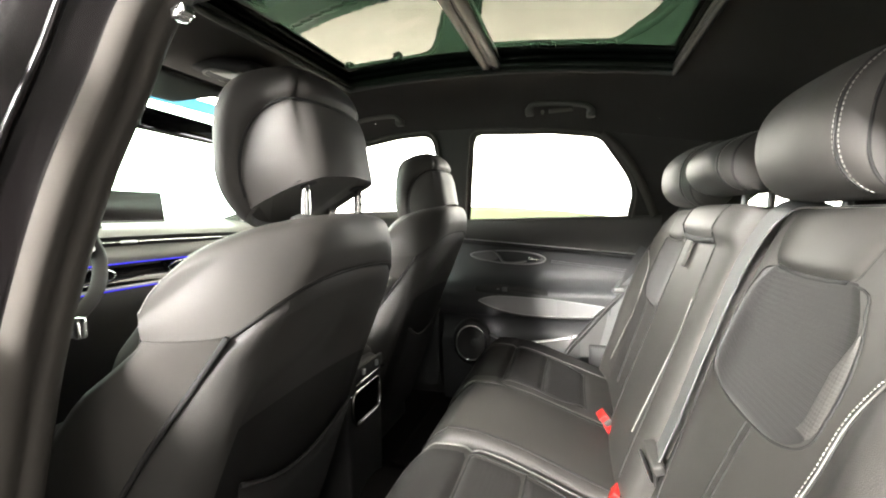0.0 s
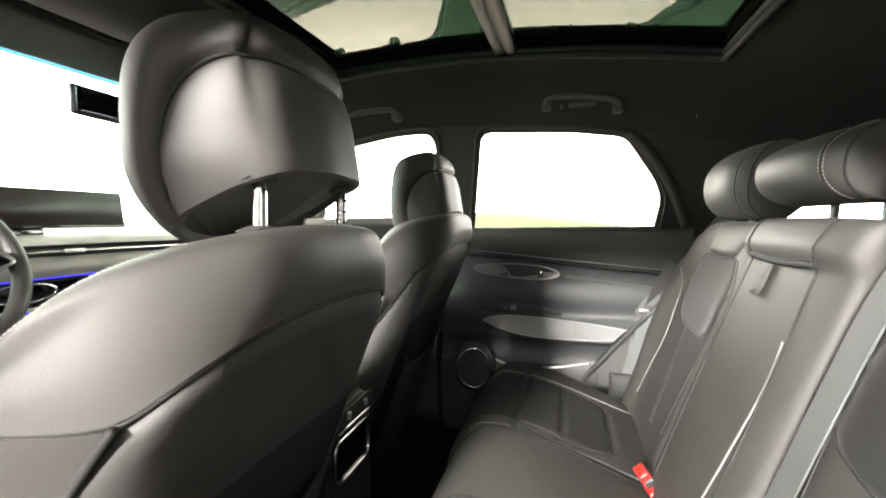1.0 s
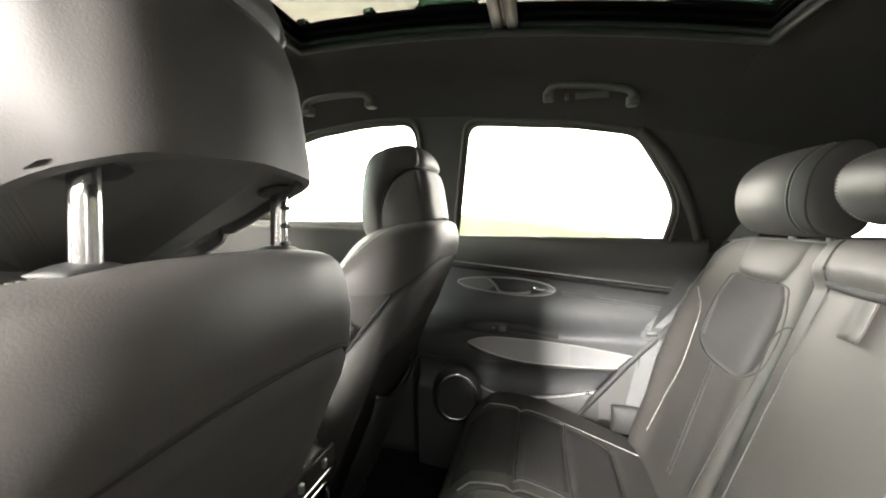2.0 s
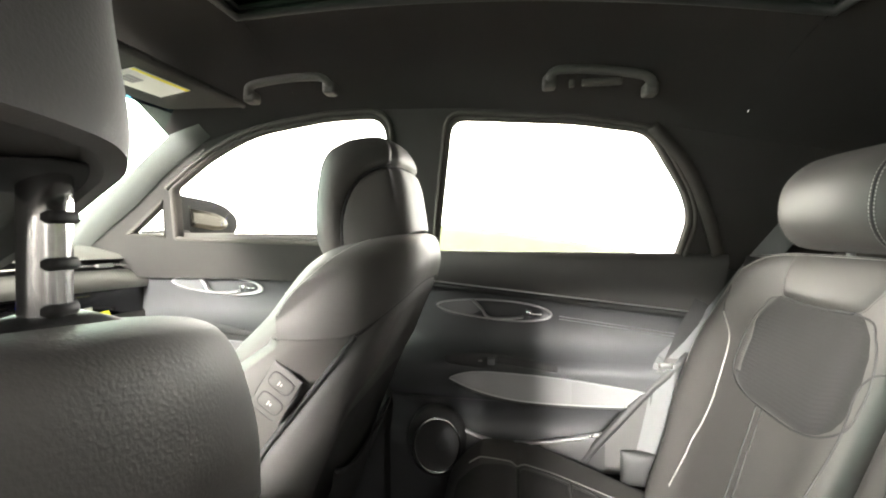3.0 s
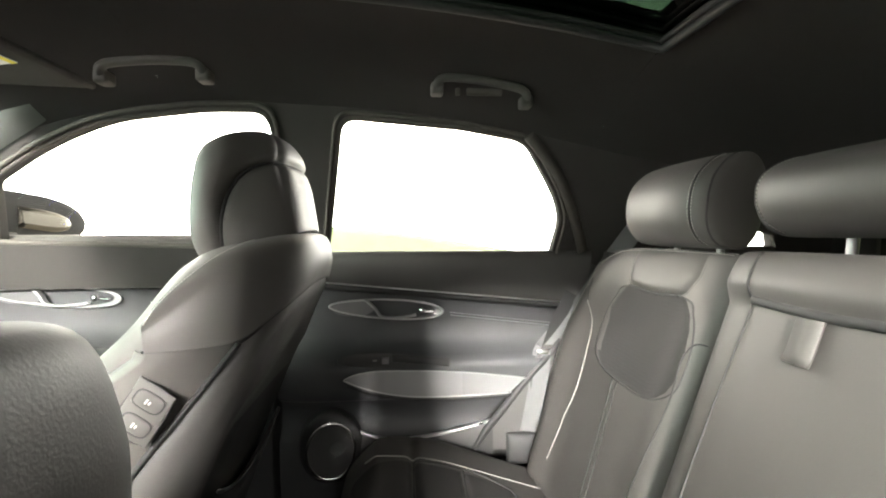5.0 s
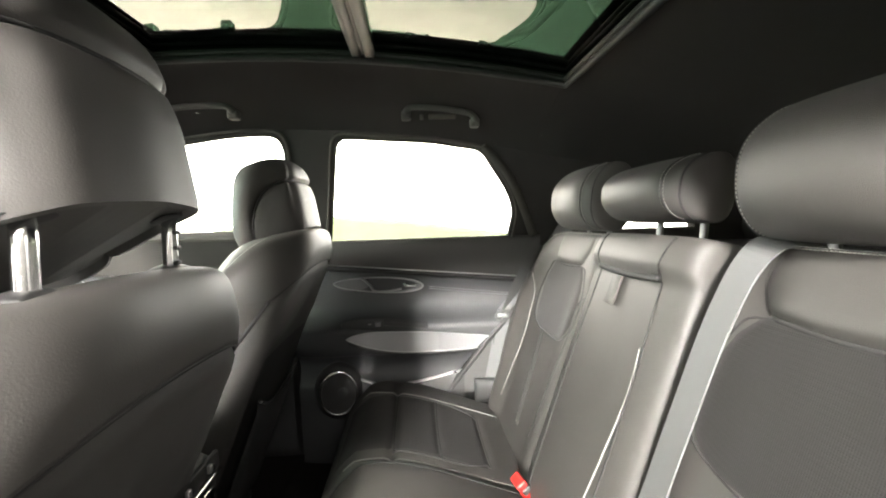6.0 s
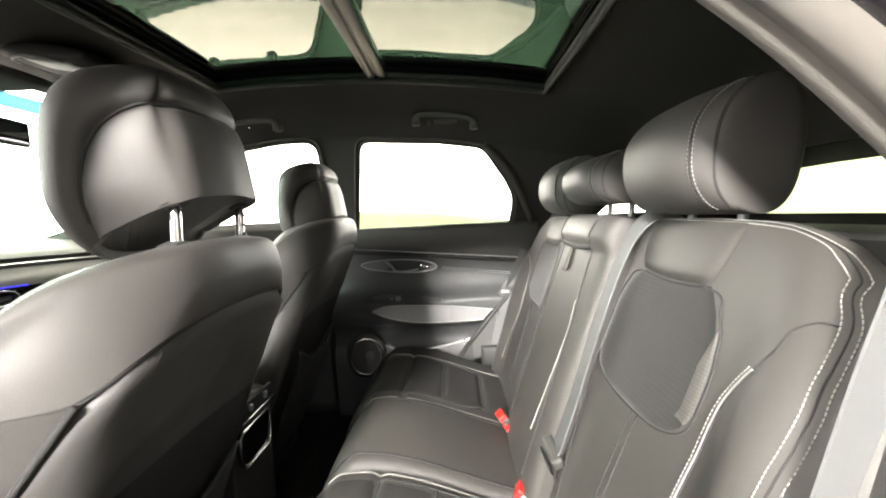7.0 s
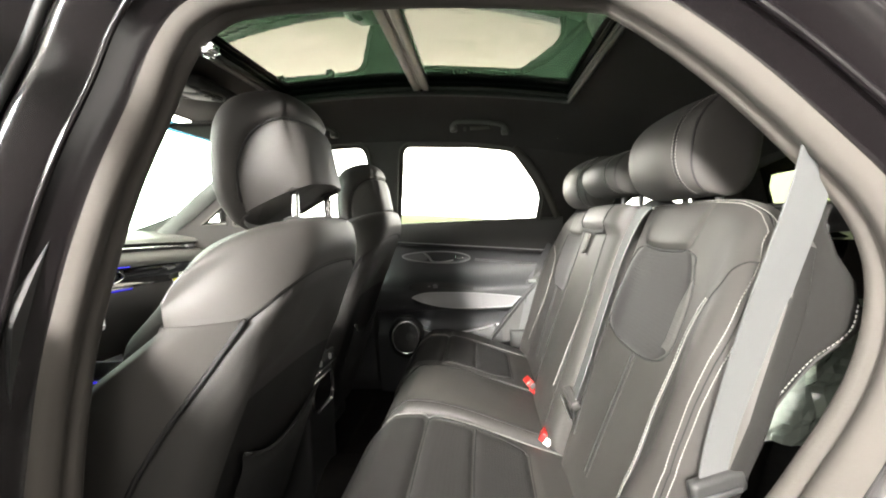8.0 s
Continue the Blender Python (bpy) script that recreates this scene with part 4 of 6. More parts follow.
def make_front_seat(name, cx, dx, dz, label, buttons, head):
    """A front seat seen from behind: hooded shoulder, hard back shell, side bolsters and a boxy head restraint."""
    seat = thing(name, label, "car seat", "front seats")
    at = Vector((dx, cx, dz))

    def put(rows):
        return [[p + at for p in r] for r in rows]

    # shoulder hood, from the front over the ridge down to the arched seam
    nc = 96
    ridge = smooth_line(mirror_row(HOOD_RIDGE), nc)
    n = len(ridge)
    front = [Vector((-0.290 - 0.10 * abs(p.y) ** 1.3, p.y * 0.93, p.z - 0.030)) for p in ridge]
    low = [Vector((-0.335 - 0.05 * (p.y / 0.23) ** 2, p.y * 0.92, min(p.z - 0.10, 0.99))) for p in ridge]
    seam = smooth_line(mirror_row(HOOD_SEAM), nc)
    lip = [Vector((p.x - 0.007, p.y * 0.975, p.z + 0.001)) for p in seam]
    rows = loft_bm([low, front, ridge, smooth_line(mirror_row(HOOD_BACK), nc), smooth_line(mirror_row(HOOD_MID), nc), seam], 7)
    part("shoulder_cover", grid_bm(put(rows + [lip])), LEATHER_SMOOTH, seat, "smooth black leather shoulder cover")
    j0, j1 = round((n - 1) * 2 / 12), round((n - 1) * 10 / 12)
    part("seam", tube_bm([p + at + Vector((-0.004, 0, -0.0015)) for p in seam[j0:j1 + 1]], 0.0030, 6), SEAM, seat)
    for a, b in ((0, j0), (j1, n - 1)):
        part("seam", tube_bm([p + at + Vector((0, -0.0015 if p.y > 0 else 0.0015, -0.001)) for p in seam[a:b + 1]], 0.0018, 6), SEAM, seat)
    edge = [p + at + Vector((0.004, 0, 0.0016)) + Vector((0, math.copysign(0.0014, p.y), 0)) for p in ridge]
    part("stitching", stitch_bm(edge, 0.0042, 0.0030, 0.00045), THREAD, seat, "fine pale stitching over the shoulder")

    # hard back shell with a sunk middle
    hs, ws, gs = (0, 0.30, 0.50, 0.65, 0.80, 0.92, 1.0), (0, 0.36, 0.60, 0.780, 0.925, 0.985, 1.0), (0, 0.0, 0.02, 0.12, 0.36, 0.70, 1.0)

    def shell(a, z, lift=0.0):
        k = abs(a)
        w = seam_w(z) * float(np.interp(k, hs, ws))
        g = float(np.interp(k, hs, gs))
        x = back_x(z) + (seam_x(z) - back_x(z)) * g
        d = 1.0 if k < 0.55 else max(0.0, (0.68 - k) / 0.13)
        e = max(0.0, min(1.0, (1.0 - 0.10 * k - z) / 0.05))
        dish = 0.010 * (d * d * (3 - 2 * d)) * (e * e * (3 - 2 * e))
        return Vector((x - 0.004 - dish + lift, math.copysign(w - 0.003, a) if k > 0.98 else math.copysign(w, a), z)) + at

    tops = seam[j0:j1 + 1]
    m = len(tops)
    rows = []
    for k, p in enumerate(tops):
        a = -1 + 2 * k / (m - 1)
        zt = p.z
        col = [Vector((p.x - 0.007, p.y * 0.98, p.z + 0.002)) + at]
        for v in [0.02, 0.05, 0.09] + [0.13 + 0.87 * t / 30 for t in range(31)]:
            z = zt + (0.42 - zt) * v
            q = shell(a, z)
            b = max(0.0, 1 - v / 0.09)
            t = Vector((p.x - 0.003, p.y * 0.995, z)) + at
            col.append(q.lerp(t, b * b))
        rows.append(col)
    for r in range(3):
        rows = [rows[0]] + [[(rows[i - 1][j] + rows[i][j] * 2 + rows[i + 1][j]) / 4 for j in range(len(rows[0]))] for i in range(1, m - 1)] + [rows[-1]]
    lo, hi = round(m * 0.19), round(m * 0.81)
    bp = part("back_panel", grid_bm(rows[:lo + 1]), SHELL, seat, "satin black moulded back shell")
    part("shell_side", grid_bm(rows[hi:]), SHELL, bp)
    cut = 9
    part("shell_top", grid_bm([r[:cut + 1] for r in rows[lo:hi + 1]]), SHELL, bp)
    # the sunk middle takes a darker colour than the rest of the shell
    part("recess", grid_bm([r[cut:] for r in rows[lo:hi + 1]]), SHELL_DARK, bp, "sunk middle panel, darker than the shell round it")
    for s in (-1, 1):
        ln = [Vector((seam_x(z) - 0.002, s * (seam_w(z) + 0.0005), z)) + at for z in np.linspace(1.012, 0.45, 40)]
        part("shell_groove", tube_bm(smooth_line(ln, 80), 0.0042, 6), SEAM, seat, "dark groove between shell and bolster")

    # net pocket low on the shell
    rows = []
    for i in range(21):
        a = -0.52 + 1.04 * i / 20
        zt = 0.755 - 0.05 * math.cos(a * 3.0) + 0.03
        rows.append([shell(a, zt + (0.45 - zt) * j / 14, 0.016 if 0 < j else 0.008) for j in range(15)])
    part("pocket", grid_bm(rows), NET, seat, "black net map pocket")
    part("pocket_edge", tube_bm([r[0] + Vector((0.006, 0, 0)) for r in rows], 0.004, 6), SEAM, seat)

    # leather side bolsters, reaching further forward below the shoulder
    for s in (-1, 1):
        rows = []
        for z in [1.0105, 1.007, 1.0, 0.99] + list(np.linspace(0.975, 0.42, 30)):
            xs, xf, w = seam_x(z), bolster_x(z), seam_w(z)
            wf = 0.235 + 0.02 * max(0.0, min(1.0, (0.98 - z) / 0.12))
            row = []
            for t, c in ((0.0, -0.004), (0.04, 0.0), (0.2, 0.004), (0.45, 0.007), (0.7, 0.007), (0.9, 0.003), (1.0, 0.0)):
                row.append(Vector((xs + (xf - xs) * t, s * (w + (wf - w) * t + c), z)))
            for ex, ey in ((0.014, 0.010), (0.024, 0.028), (0.026, 0.055), (0.012, 0.095), (-0.01, 0.14)):
                row.append(Vector((xf - ex, s * (wf - ey), z)))
            rows.append([p for p in smooth_line(row, 44)])
        part("side_bolster", grid_bm(put(rows)), LEATHER_SMOOTH, seat, "smooth black leather side bolster")
    part("backrest", grid_bm([[Vector((back_x(z) - 0.16, y, z)) + at for y in np.linspace(-0.16, 0.16, 9)] for z in np.linspace(0.5, 1.08, 9)]), LEATHER, seat, "black leather seat front")
    # cushion and base
    cush = Pillow(lambda a, b: (-0.70 + dx + 0.27 * a, cx + 0.265 * b, 0.60 + dz - 0.04 * a), (0, 0, 1), lambda a, b: 0.085 + 0.02 * abs(b) ** 4, 0.10, 4, 4)
    part("seat_cushion", cush.mesh(25, 25), LEATHER, seat)
    part("seat_base", box_bm((-0.66 + dx, cx, 0.44), (0.46, 0.42, 0.16), 0.03, 3), PLASTIC, seat, "black plastic seat base")

    # head restraint: a rounded pad whose back and sides carry an inset cover, cut off below by a sloping underside
    ha = at + Vector((head[0], 0, head[1]))
    TOPZ, NT, NR = 1.366, 208, 84

    def under(x):
        return 1.212 + 0.43 * (x + 0.142)

    def section(z):
        """Plan outline at height z."""
        rear = -0.141 - 0.155 * max(0.0, z - 1.212)
        k = 1 - 0.17 * (max(0.0, 1.225 - z) / 0.065) ** 1.6
        half = [(-0.310, 0.0), (-0.308, 0.048), (-0.299, 0.090), (-0.278, 0.117), (-0.249, 0.1235), (-0.212, 0.1105), (-0.180, 0.0975), (-0.159 + (rear + 0.141), 0.0860), (rear - 0.006, 0.068), (rear - 0.001, 0.034), (rear + 0.0015, 0.0)]
        kf = 1 - 0.30 * (max(0.0, 1.222 - z) / 0.06) ** 2
        pts = [Vector((-0.225 + (x + 0.225) * kf if x < -0.225 else x, w * k, 0)) for x, w in half]
        loop = pts + [Vector((p.x, -p.y, 0)) for p in reversed(pts[1:-1])]
        t = max(0.0, (z - 1.262) / (TOPZ - 1.262))
        c = max(0.0, 1 - t ** 3.3) ** (1 / 2.7)
        out = smooth_line(loop, NT, True)
        return [Vector((-0.240 + (p.x + 0.240) * c, p.y * c, z)) for p in out]

    base = section(1.24)
    nt = len(base)
    zs = [math.sin(math.pi / 2 * t) for t in np.linspace(0, 1, NR)]
    grid = []
    for t in zs:
        cache = {}
        row = []
        for i in range(nt):
            z0 = under(base[i].x)
            z = z0 + (TOPZ - 0.0004 - z0) * t
            key = round(z, 4)
            if key not in cache:
                cache[key] = section(key)
            row.append(cache[key][i])
        grid.append(row)

    def rim_f(p):
        """Below 1 on the inset cover."""
        u, v = max(0.0, -0.145 - p.x) / 0.104, max(0.0, p.z - 1.165) / 0.153
        return (u ** 2.8 + v ** 2.8) ** (1 / 2.8)

    disp = []
    for r in range(NR):
        row = []
        for i in range(nt):
            p = grid[r][i]
            du = grid[r][(i + 1) % nt] - grid[r][i - 1]
            dv = grid[min(r + 1, NR - 1)][i] - grid[max(r - 1, 0)][i]
            q = du.cross(dv)
            q = q.normalized() if q.length > 1e-12 else Vector((0, 0, 1))
            if q.dot(p - Vector((-0.225, 0, 1.24))) < 0:
                q = -q
            d = (rim_f(p) - 1) * 0.125
            tube = math.sin(math.pi * min(1.0, d / 0.062)) if d > 0 else 0.0
            pillow = min(1.0, -d / 0.03) if d < 0 else 0.0
            row.append(p + q * (0.0115 * tube ** 0.7 + 0.003 * pillow - 0.0050 * math.exp(-(d / 0.0035) ** 2)) + ha)
        disp.append(row)
    pad_bm, cov_bm = bmesh.new(), bmesh.new()
    for bm, want in ((pad_bm, False), (cov_bm, True)):
        vs = {}

        def vert(r, i):
            i %= nt
            if (r, i) not in vs:
                vs[(r, i)] = bm.verts.new(disp[r][i])
            return vs[(r, i)]
        for r in range(NR - 1):
            for i in range(nt):
                f = sum(rim_f(grid[a][b % nt]) for a, b in ((r, i), (r, i + 1), (r + 1, i), (r + 1, i + 1))) / 4 < 1
                if f == want:
                    bm.faces.new((vert(r, i), vert(r, i + 1), vert(r + 1, i + 1), vert(r + 1, i)))
    hr = part("headrest", pad_bm, LEATHER_SMOOTH, seat, "rounded black leather head restraint")
    part("headrest_cover", cov_bm, LEATHER_SMOOTH, hr, "smooth padded rear cover")
    # dark seam sunk between pad and cover
    arc = []
    for k in range(41):
        f = math.pi / 2 * k / 40
        x, z = -0.145 - 0.104 * math.cos(f) ** (2 / 2.8), 1.165 + 0.153 * math.sin(f) ** (2 / 2.8)
        if z < under(x) + 0.001:
            continue
        sec = [p for p in section(z) if p.y <= 0 and p.x > -0.262]
        arc.append(min(sec, key=lambda p: abs(p.x - x)).copy())
        arc[-1].x = max(x, -0.262) if k < 34 else arc[-1].x
    back = sorted([p for p in section(1.318) if p.x > arc[-1].x], key=lambda p: p.y)
    line = arc + back[::3] + [Vector((p.x, -p.y, p.z)) for p in reversed(arc)]
    line = [line[0]] + [p for a, p in zip(line, line[1:]) if (p - a).length > 0.002]
    for _ in range(3):
        line = [line[0]] + [(line[i - 1] + line[i] * 2 + line[i + 1]) / 4 for i in range(1, len(line) - 1)] + [line[-1]]
    part("headrest_seam", tube_bm([p + (Vector((-0.215, 0, 1.25)) - p).normalized() * 0.0022 + ha for p in line], 0.0024, 6, up=(1, 0, 0.2)), SEAM, hr)
    # sunk underside behind a narrow lip
    rim = disp[0]
    mid = Vector((-0.215, 0, under(-0.215))) + ha
    ring2 = [p.lerp(mid, 0.06) + Vector((0, 0, -0.0008)) for p in rim]
    ring3 = [p.lerp(mid, 0.10) + Vector((-0.002, 0, 0.006)) for p in rim]
    bm = grid_bm([rim, ring2, ring3], wrap_v=True)
    bm.faces.new([bm.verts.new(p) for p in ring3])
    bmesh.ops.remove_doubles(bm, verts=bm.verts, dist=1e-5)
    bmesh.ops.triangulate(bm, faces=[f for f in bm.faces if len(f.verts) > 4])
    part("headrest_base", bm, UNDERSIDE, hr, "underside in a grey lightened for the light it catches", smooth=False)
    for s in (-1, 1):
        y = cx + 0.075 * s
        top = Vector((-0.1755, 0.075 * s, under(-0.1755) + 0.008)) + ha
        bot = Vector((-0.179 + dx + head[0] * 0.5, y, 1.12 + dz))
        part("post", cyl_bm(bot, top, 0.0068), CHROME, hr, "chrome head restraint post")
        if s > 0:
            nb = bmesh.new()
            for k in range(4):
                q = top.lerp(bot, 0.22 + 0.17 * k)
                box_bm(q + Vector((0.004, 0, 0)), (0.008, 0.010, 0.004), 0.001, 1, bm=nb)
            part("post_notch", nb, RUBBER_DARK, hr)
        slot = Pillow(lambda a, b: top + Vector((0.011 * b * math.sqrt(1 - 0.9 * a * a), 0.022 * a, -0.0065 + 0.0046 * b * math.sqrt(1 - 0.9 * a * a))), (0.4, 0, -1), 0.0015, 0.003, 2, 2)
        part("post_sleeve", slot.mesh(13, 9), RUBBER_DARK, hr)
        g = Pillow(lambda a, b: (bot.x + 0.013 * b, y + 0.017 * a, 1.151 + dz), (0, 0, 1), 0.006, 0.006, 2, 2)
        part("post_guide", g.mesh(13, 9), PLASTIC, seat)
    if buttons:
        # padded switch plate with two buttons, facing the other seat
        w, u = Vector((0.95, 0.10, 0.16)).normalized(), Vector((0.609, 0.087, 0.798)).normalized()
        nrm = w.cross(u).normalized()
        nrm = -nrm if nrm.y > 0 else nrm
        w = u.cross(nrm).normalized() * (1 if u.cross(nrm).x > 0 else -1)
        o = Vector((-0.337, 0.1189, 0.9678))
        turn = Matrix((w, u, nrm)).transposed().to_4x4()

        def pad(c, hw, hu, lift, slant, name2, material, parent, lab=""):
            def f(a, b):
                return c + w * (hw * a + slant * b) + u * hu * b
            return part(name2, Pillow(f, nrm, lift, 0.004, 3.2, 3.2).mesh(21, 17), material, parent, lab)

        plate = pad(o, 0.0245, 0.034, 0.0035, -0.004, "switch_plate", LEATHER_SMOOTH, seat, "raised oblong switch plate")
        rim = [o + nrm * 0.001 + w * (0.0250 * math.copysign(abs(math.cos(t)) ** 0.62, math.cos(t)) - 0.004 * math.sin(t)) + u * 0.0345 * math.copysign(abs(math.sin(t)) ** 0.62, math.sin(t)) for t in np.linspace(0, 2 * math.pi, 49)[:-1]]
        part("plate_rim", tube_bm(rim, 0.0009, 6, closed=True, up=nrm), SEAM, plate)
        for k in (-1, 1):
            c = o + u * 0.0150 * k - w * 0.002 * k + nrm * 0.0022
            sw = pad(c, 0.0170, 0.0098, 0.0034, 0.001, "switch_button", LEATHER_SMOOTH, seat, "padded grey seat adjust button")
            rim = [c + nrm * 0.0016 + w * 0.0176 * math.copysign(abs(math.cos(t)) ** 0.6, math.cos(t)) + u * 0.0104 * math.copysign(abs(math.sin(t)) ** 0.6, math.sin(t)) for t in np.linspace(0, 2 * math.pi, 41)[:-1]]
            part("button_rim", tube_bm(rim, 0.0011, 6, closed=True, up=nrm), SEAM, sw)
            for e in (-1, 1):
                part("button_mark", box_bm(c + nrm * 0.0037 + w * 0.002 * e, (0.0022, 0.0050 - 0.0012 * e, 0.0006), 0.0, m=turn), THREAD, sw)
    return seat


make_front_seat("driver_seat", -0.355, 0.0, 0.0, "black leather front seat with chrome headrest posts, driver side", False, (0, 0))
make_front_seat("passenger_seat", 0.356, -0.038, 0.027, "black leather front seat with seat switches on its shoulder", True, (-0.007, -0.052))


# ---- rear seat ----
def sb_x(z):
    return 0.45 + 0.355 * (z - 1.06)


def make_rear_seat():
    seat = thing("rear_bench", "black leather three-part rear bench with pale piping", "rear seat")
    nrm = Vector((-1, 0, 0.34)).normalized()

    def side(s):
        """One outer backrest; s is -1 for the left and 1 for the right."""
        y_in = 0.180

        def outer(z):
            return float(np.interp(z, [0.55, 0.72, 0.80, 0.90, 1.02, 1.09, 1.135], [0.60, 0.615, 0.65, 0.655, 0.645, 0.625, 0.55]))

        def base(a, b):
            zt = 1.135 - 0.012 * max(0, a) ** 6
            z = 0.56 + (zt - 0.56) * (b + 1) / 2
            yo = outer(z)
            y = (y_in + yo) / 2 + (yo - y_in) / 2 * a
            return (sb_x(z) + 0.045 - 0.020 * max(0.0, (a - 0.7) / 0.3), s * y, z)

        def front(a, b):
            # outer and inner bolsters stand proud of the middle
            bol = 0.032 * math.exp(-((a - 0.70) / 0.20) ** 2) * (1 if b > -0.9 else 0.4) + 0.010 * math.exp(-((a + 0.85) / 0.16) ** 2)
            return 0.047 + bol * max(0.0, min(1.0, (0.95 - b) * 1.6)) - 0.020 * max(0.0, (a - 0.7) / 0.3)

        def rear(a, b):
            return 0.07 - 0.066 * max(0.0, min(1.0, (a - 0.45) / 0.4))

        P = Pillow(base, nrm, front, rear, 5, 9)
        br = part("backrest", P.mesh(61, 61), LEATHER, seat, "black leather outer backrest with bolster")
        # faces of its outer flank take the darker material of the wing
        br.data.materials.append(WING)
        for f in br.data.polygons:
            if abs(f.normal.y) > 0.82 and abs(f.center.y) > outer(f.center.z) - 0.03:
                f.material_index = 1
        # perforated panel, a shield between the bolsters
        def ay(y, z):
            yo = outer(z)
            return (y - (y_in + yo) / 2) / ((yo - y_in) / 2)

        def bz(z):
            return (z - 0.56) / (1.135 - 0.56) * 2 - 1

        zs = [0.874, 0.876, 0.880, 0.889, 0.903, 0.922, 0.965, 1.004, 1.028, 1.050, 1.058]
        inner = [0.300, 0.278, 0.258, 0.233, 0.214, 0.205, 0.204, 0.212, 0.224, 0.248, 0.266]
        outer_y = [0.350, 0.390, 0.420, 0.452, 0.473, 0.482, 0.485, 0.478, 0.465, 0.446, 0.434]
        c = 0.345
        def zof(b):
            return 0.56 + (1.135 - 0.56) * (b + 1) / 2

        def L(b):
            z = zof(b)
            return ay(float(np.interp(z, zs, inner)), z)

        def R(b):
            z = zof(b)
            return ay(float(np.interp(z, zs, outer_y)), z)

        part("insert_panel", P.patch(L, R, bz(0.874), bz(1.058), 0.0016, 24, 40, sink=0.003), INSERT, br, "dark perforated shield-shaped panel")
        part("mesh_band", P.patch(lambda b: R(b) - (ay(0.030, zof(b)) - ay(0.0, zof(b))) * min(1.0, (1.02 - zof(b)) / 0.05), lambda b: R(b) - 0.012, bz(0.905), bz(1.015), 0.0024, 6, 20, sink=0.001), BAND, br, "coarse pale mesh band on the shield edge")
        rim = [(L(bz(z)), bz(z)) for z in zs[:-1]] + [(ay(c, 1.052), bz(1.052))] + [(R(bz(z)), bz(z)) for z in zs[-2::-1]]
        part("seam", tube_bm(P.line(rim, 0.0002, n=116, closed=True), 0.0015, 6, closed=True), SEAM, br)
        # padded roll over the shield, its ends pinched in by seams
        def roll(side_y):
            return lambda b: ay(float(np.interp(zof(b), [1.054, 1.062, 1.09, 1.128], side_y)), zof(b))

        roll_l, roll_r = roll([0.266, 0.256, 0.240, 0.240]), roll([0.426, 0.434, 0.446, 0.455])
        rows = []
        for j in range(13):
            b = bz(1.056) + (bz(1.128) - bz(1.056)) * j / 12
            l, r = roll_l(b), roll_r(b)
            row = []
            for i in range(25):
                u = 2 * i / 24 - 1
                v = j / 12
                sag = 0.020 * (1 - v) * (1 - u * u)
                puff = 0.011 * (1 - u ** 6) * (min(1.0, v / 0.16) ** 0.5) * (1 - 0.75 * v ** 1.5) - (0.003 if abs(u) == 1 else 0.0)
                a2 = l + (r - l) * (u + 1) / 2
                row.append(P.f(a2, b - sag) + P.normal(a2, b - sag) * puff)
            rows.append(row)
        part("shoulder_roll", grid_bm(rows), LEATHER, br, "padded leather roll above the shield panel")
        part("seam", tube_bm([p + Vector((-0.001, 0, -0.002)) for p in rows[0][1:-1]], 0.0030, 6), SEAM, br)
        for k in (0, -1):
            part("seam", tube_bm([r[k] + Vector((-0.002, 0, 0)) for r in rows], 0.0014, 6), SEAM, br)
        hook = [(0.188, 0.992), (0.200, 0.990), (0.210, 0.978), (0.214, 0.955), (0.210, 0.90), (0.216, 0.83), (0.226, 0.74), (0.236, 0.66)]
        part("seam", tube_bm(P.line([(ay(y, z), bz(z)) for y, z in hook], 0.0004, n=60), 0.0014, 6), SEAM, br)
        # long inner bolster seams with twin stitching
        for dy in (0.0, 0.016):
            ln = P.line([(ay(y + dy, z), bz(z)) for y, z in ((0.362, 0.874), (0.355, 0.83), (0.350, 0.785), (0.342, 0.72), (0.335, 0.64))], 0.0004, n=30)
            part("seam", tube_bm(ln, 0.0014, 6), SEAM, br)
        def on(pts, lift, n):
            return P.line([(min(0.985, ay(y, z)), bz(z)) for y, z in pts], lift, n=n)

        # bolster seam, dark above and stitched pale below
        up = [(0.598, 1.058), (0.585, 1.054), (0.571, 1.039), (0.565, 1.018), (0.553, 0.998)]
        down = [(0.553, 0.998), (0.517, 0.953), (0.504, 0.886), (0.495, 0.807), (0.499, 0.74), (0.50, 0.65)]
        part("seam", tube_bm(on(up, 0.0003, 30), 0.0011, 6), SEAM, br)
        ln = on(down, 0.001, 60)
        part("piping", tube_bm(ln, 0.0013, 6), PIPING, br, "thin pale piping along the bolster")
        part("seam", tube_bm([p + Vector((0, s * 0.003, 0)) for p in ln], 0.0010, 6), SEAM, br)
        part("stitching", stitch_bm([p + Vector((-0.001, -s * 0.004, 0)) for p in ln], 0.0055, 0.0036, 0.0006), THREAD, br)
        # double stitched seam over the top and down the outer edge
        edge = [(0.205, 1.131), (0.248, 1.131), (0.375, 1.130), (0.477, 1.127), (0.537, 1.121), (0.566, 1.106), (0.588, 1.081), (0.598, 1.058), (0.602, 1.017), (0.604, 0.986), (0.604, 0.947), (0.602, 0.90), (0.600, 0.863), (0.597, 0.79), (0.585, 0.70)]
        part("stitching", stitch_bm(on(edge, 0.0008, 120), 0.0046, 0.0034, 0.0006), THREAD, br, "pale double stitching along the outer edge")
        off = [(y + 0.006 * min(1.0, k / 5), min(1.1335, z + 0.003)) for k, (y, z) in enumerate(edge)]
        part("seam", tube_bm(on(off, 0.0, 120), 0.0010, 6), SEAM, br)
        off = [(y + 0.012 * min(1.0, k / 5), min(1.1345, z + 0.0035)) for k, (y, z) in enumerate(edge)]
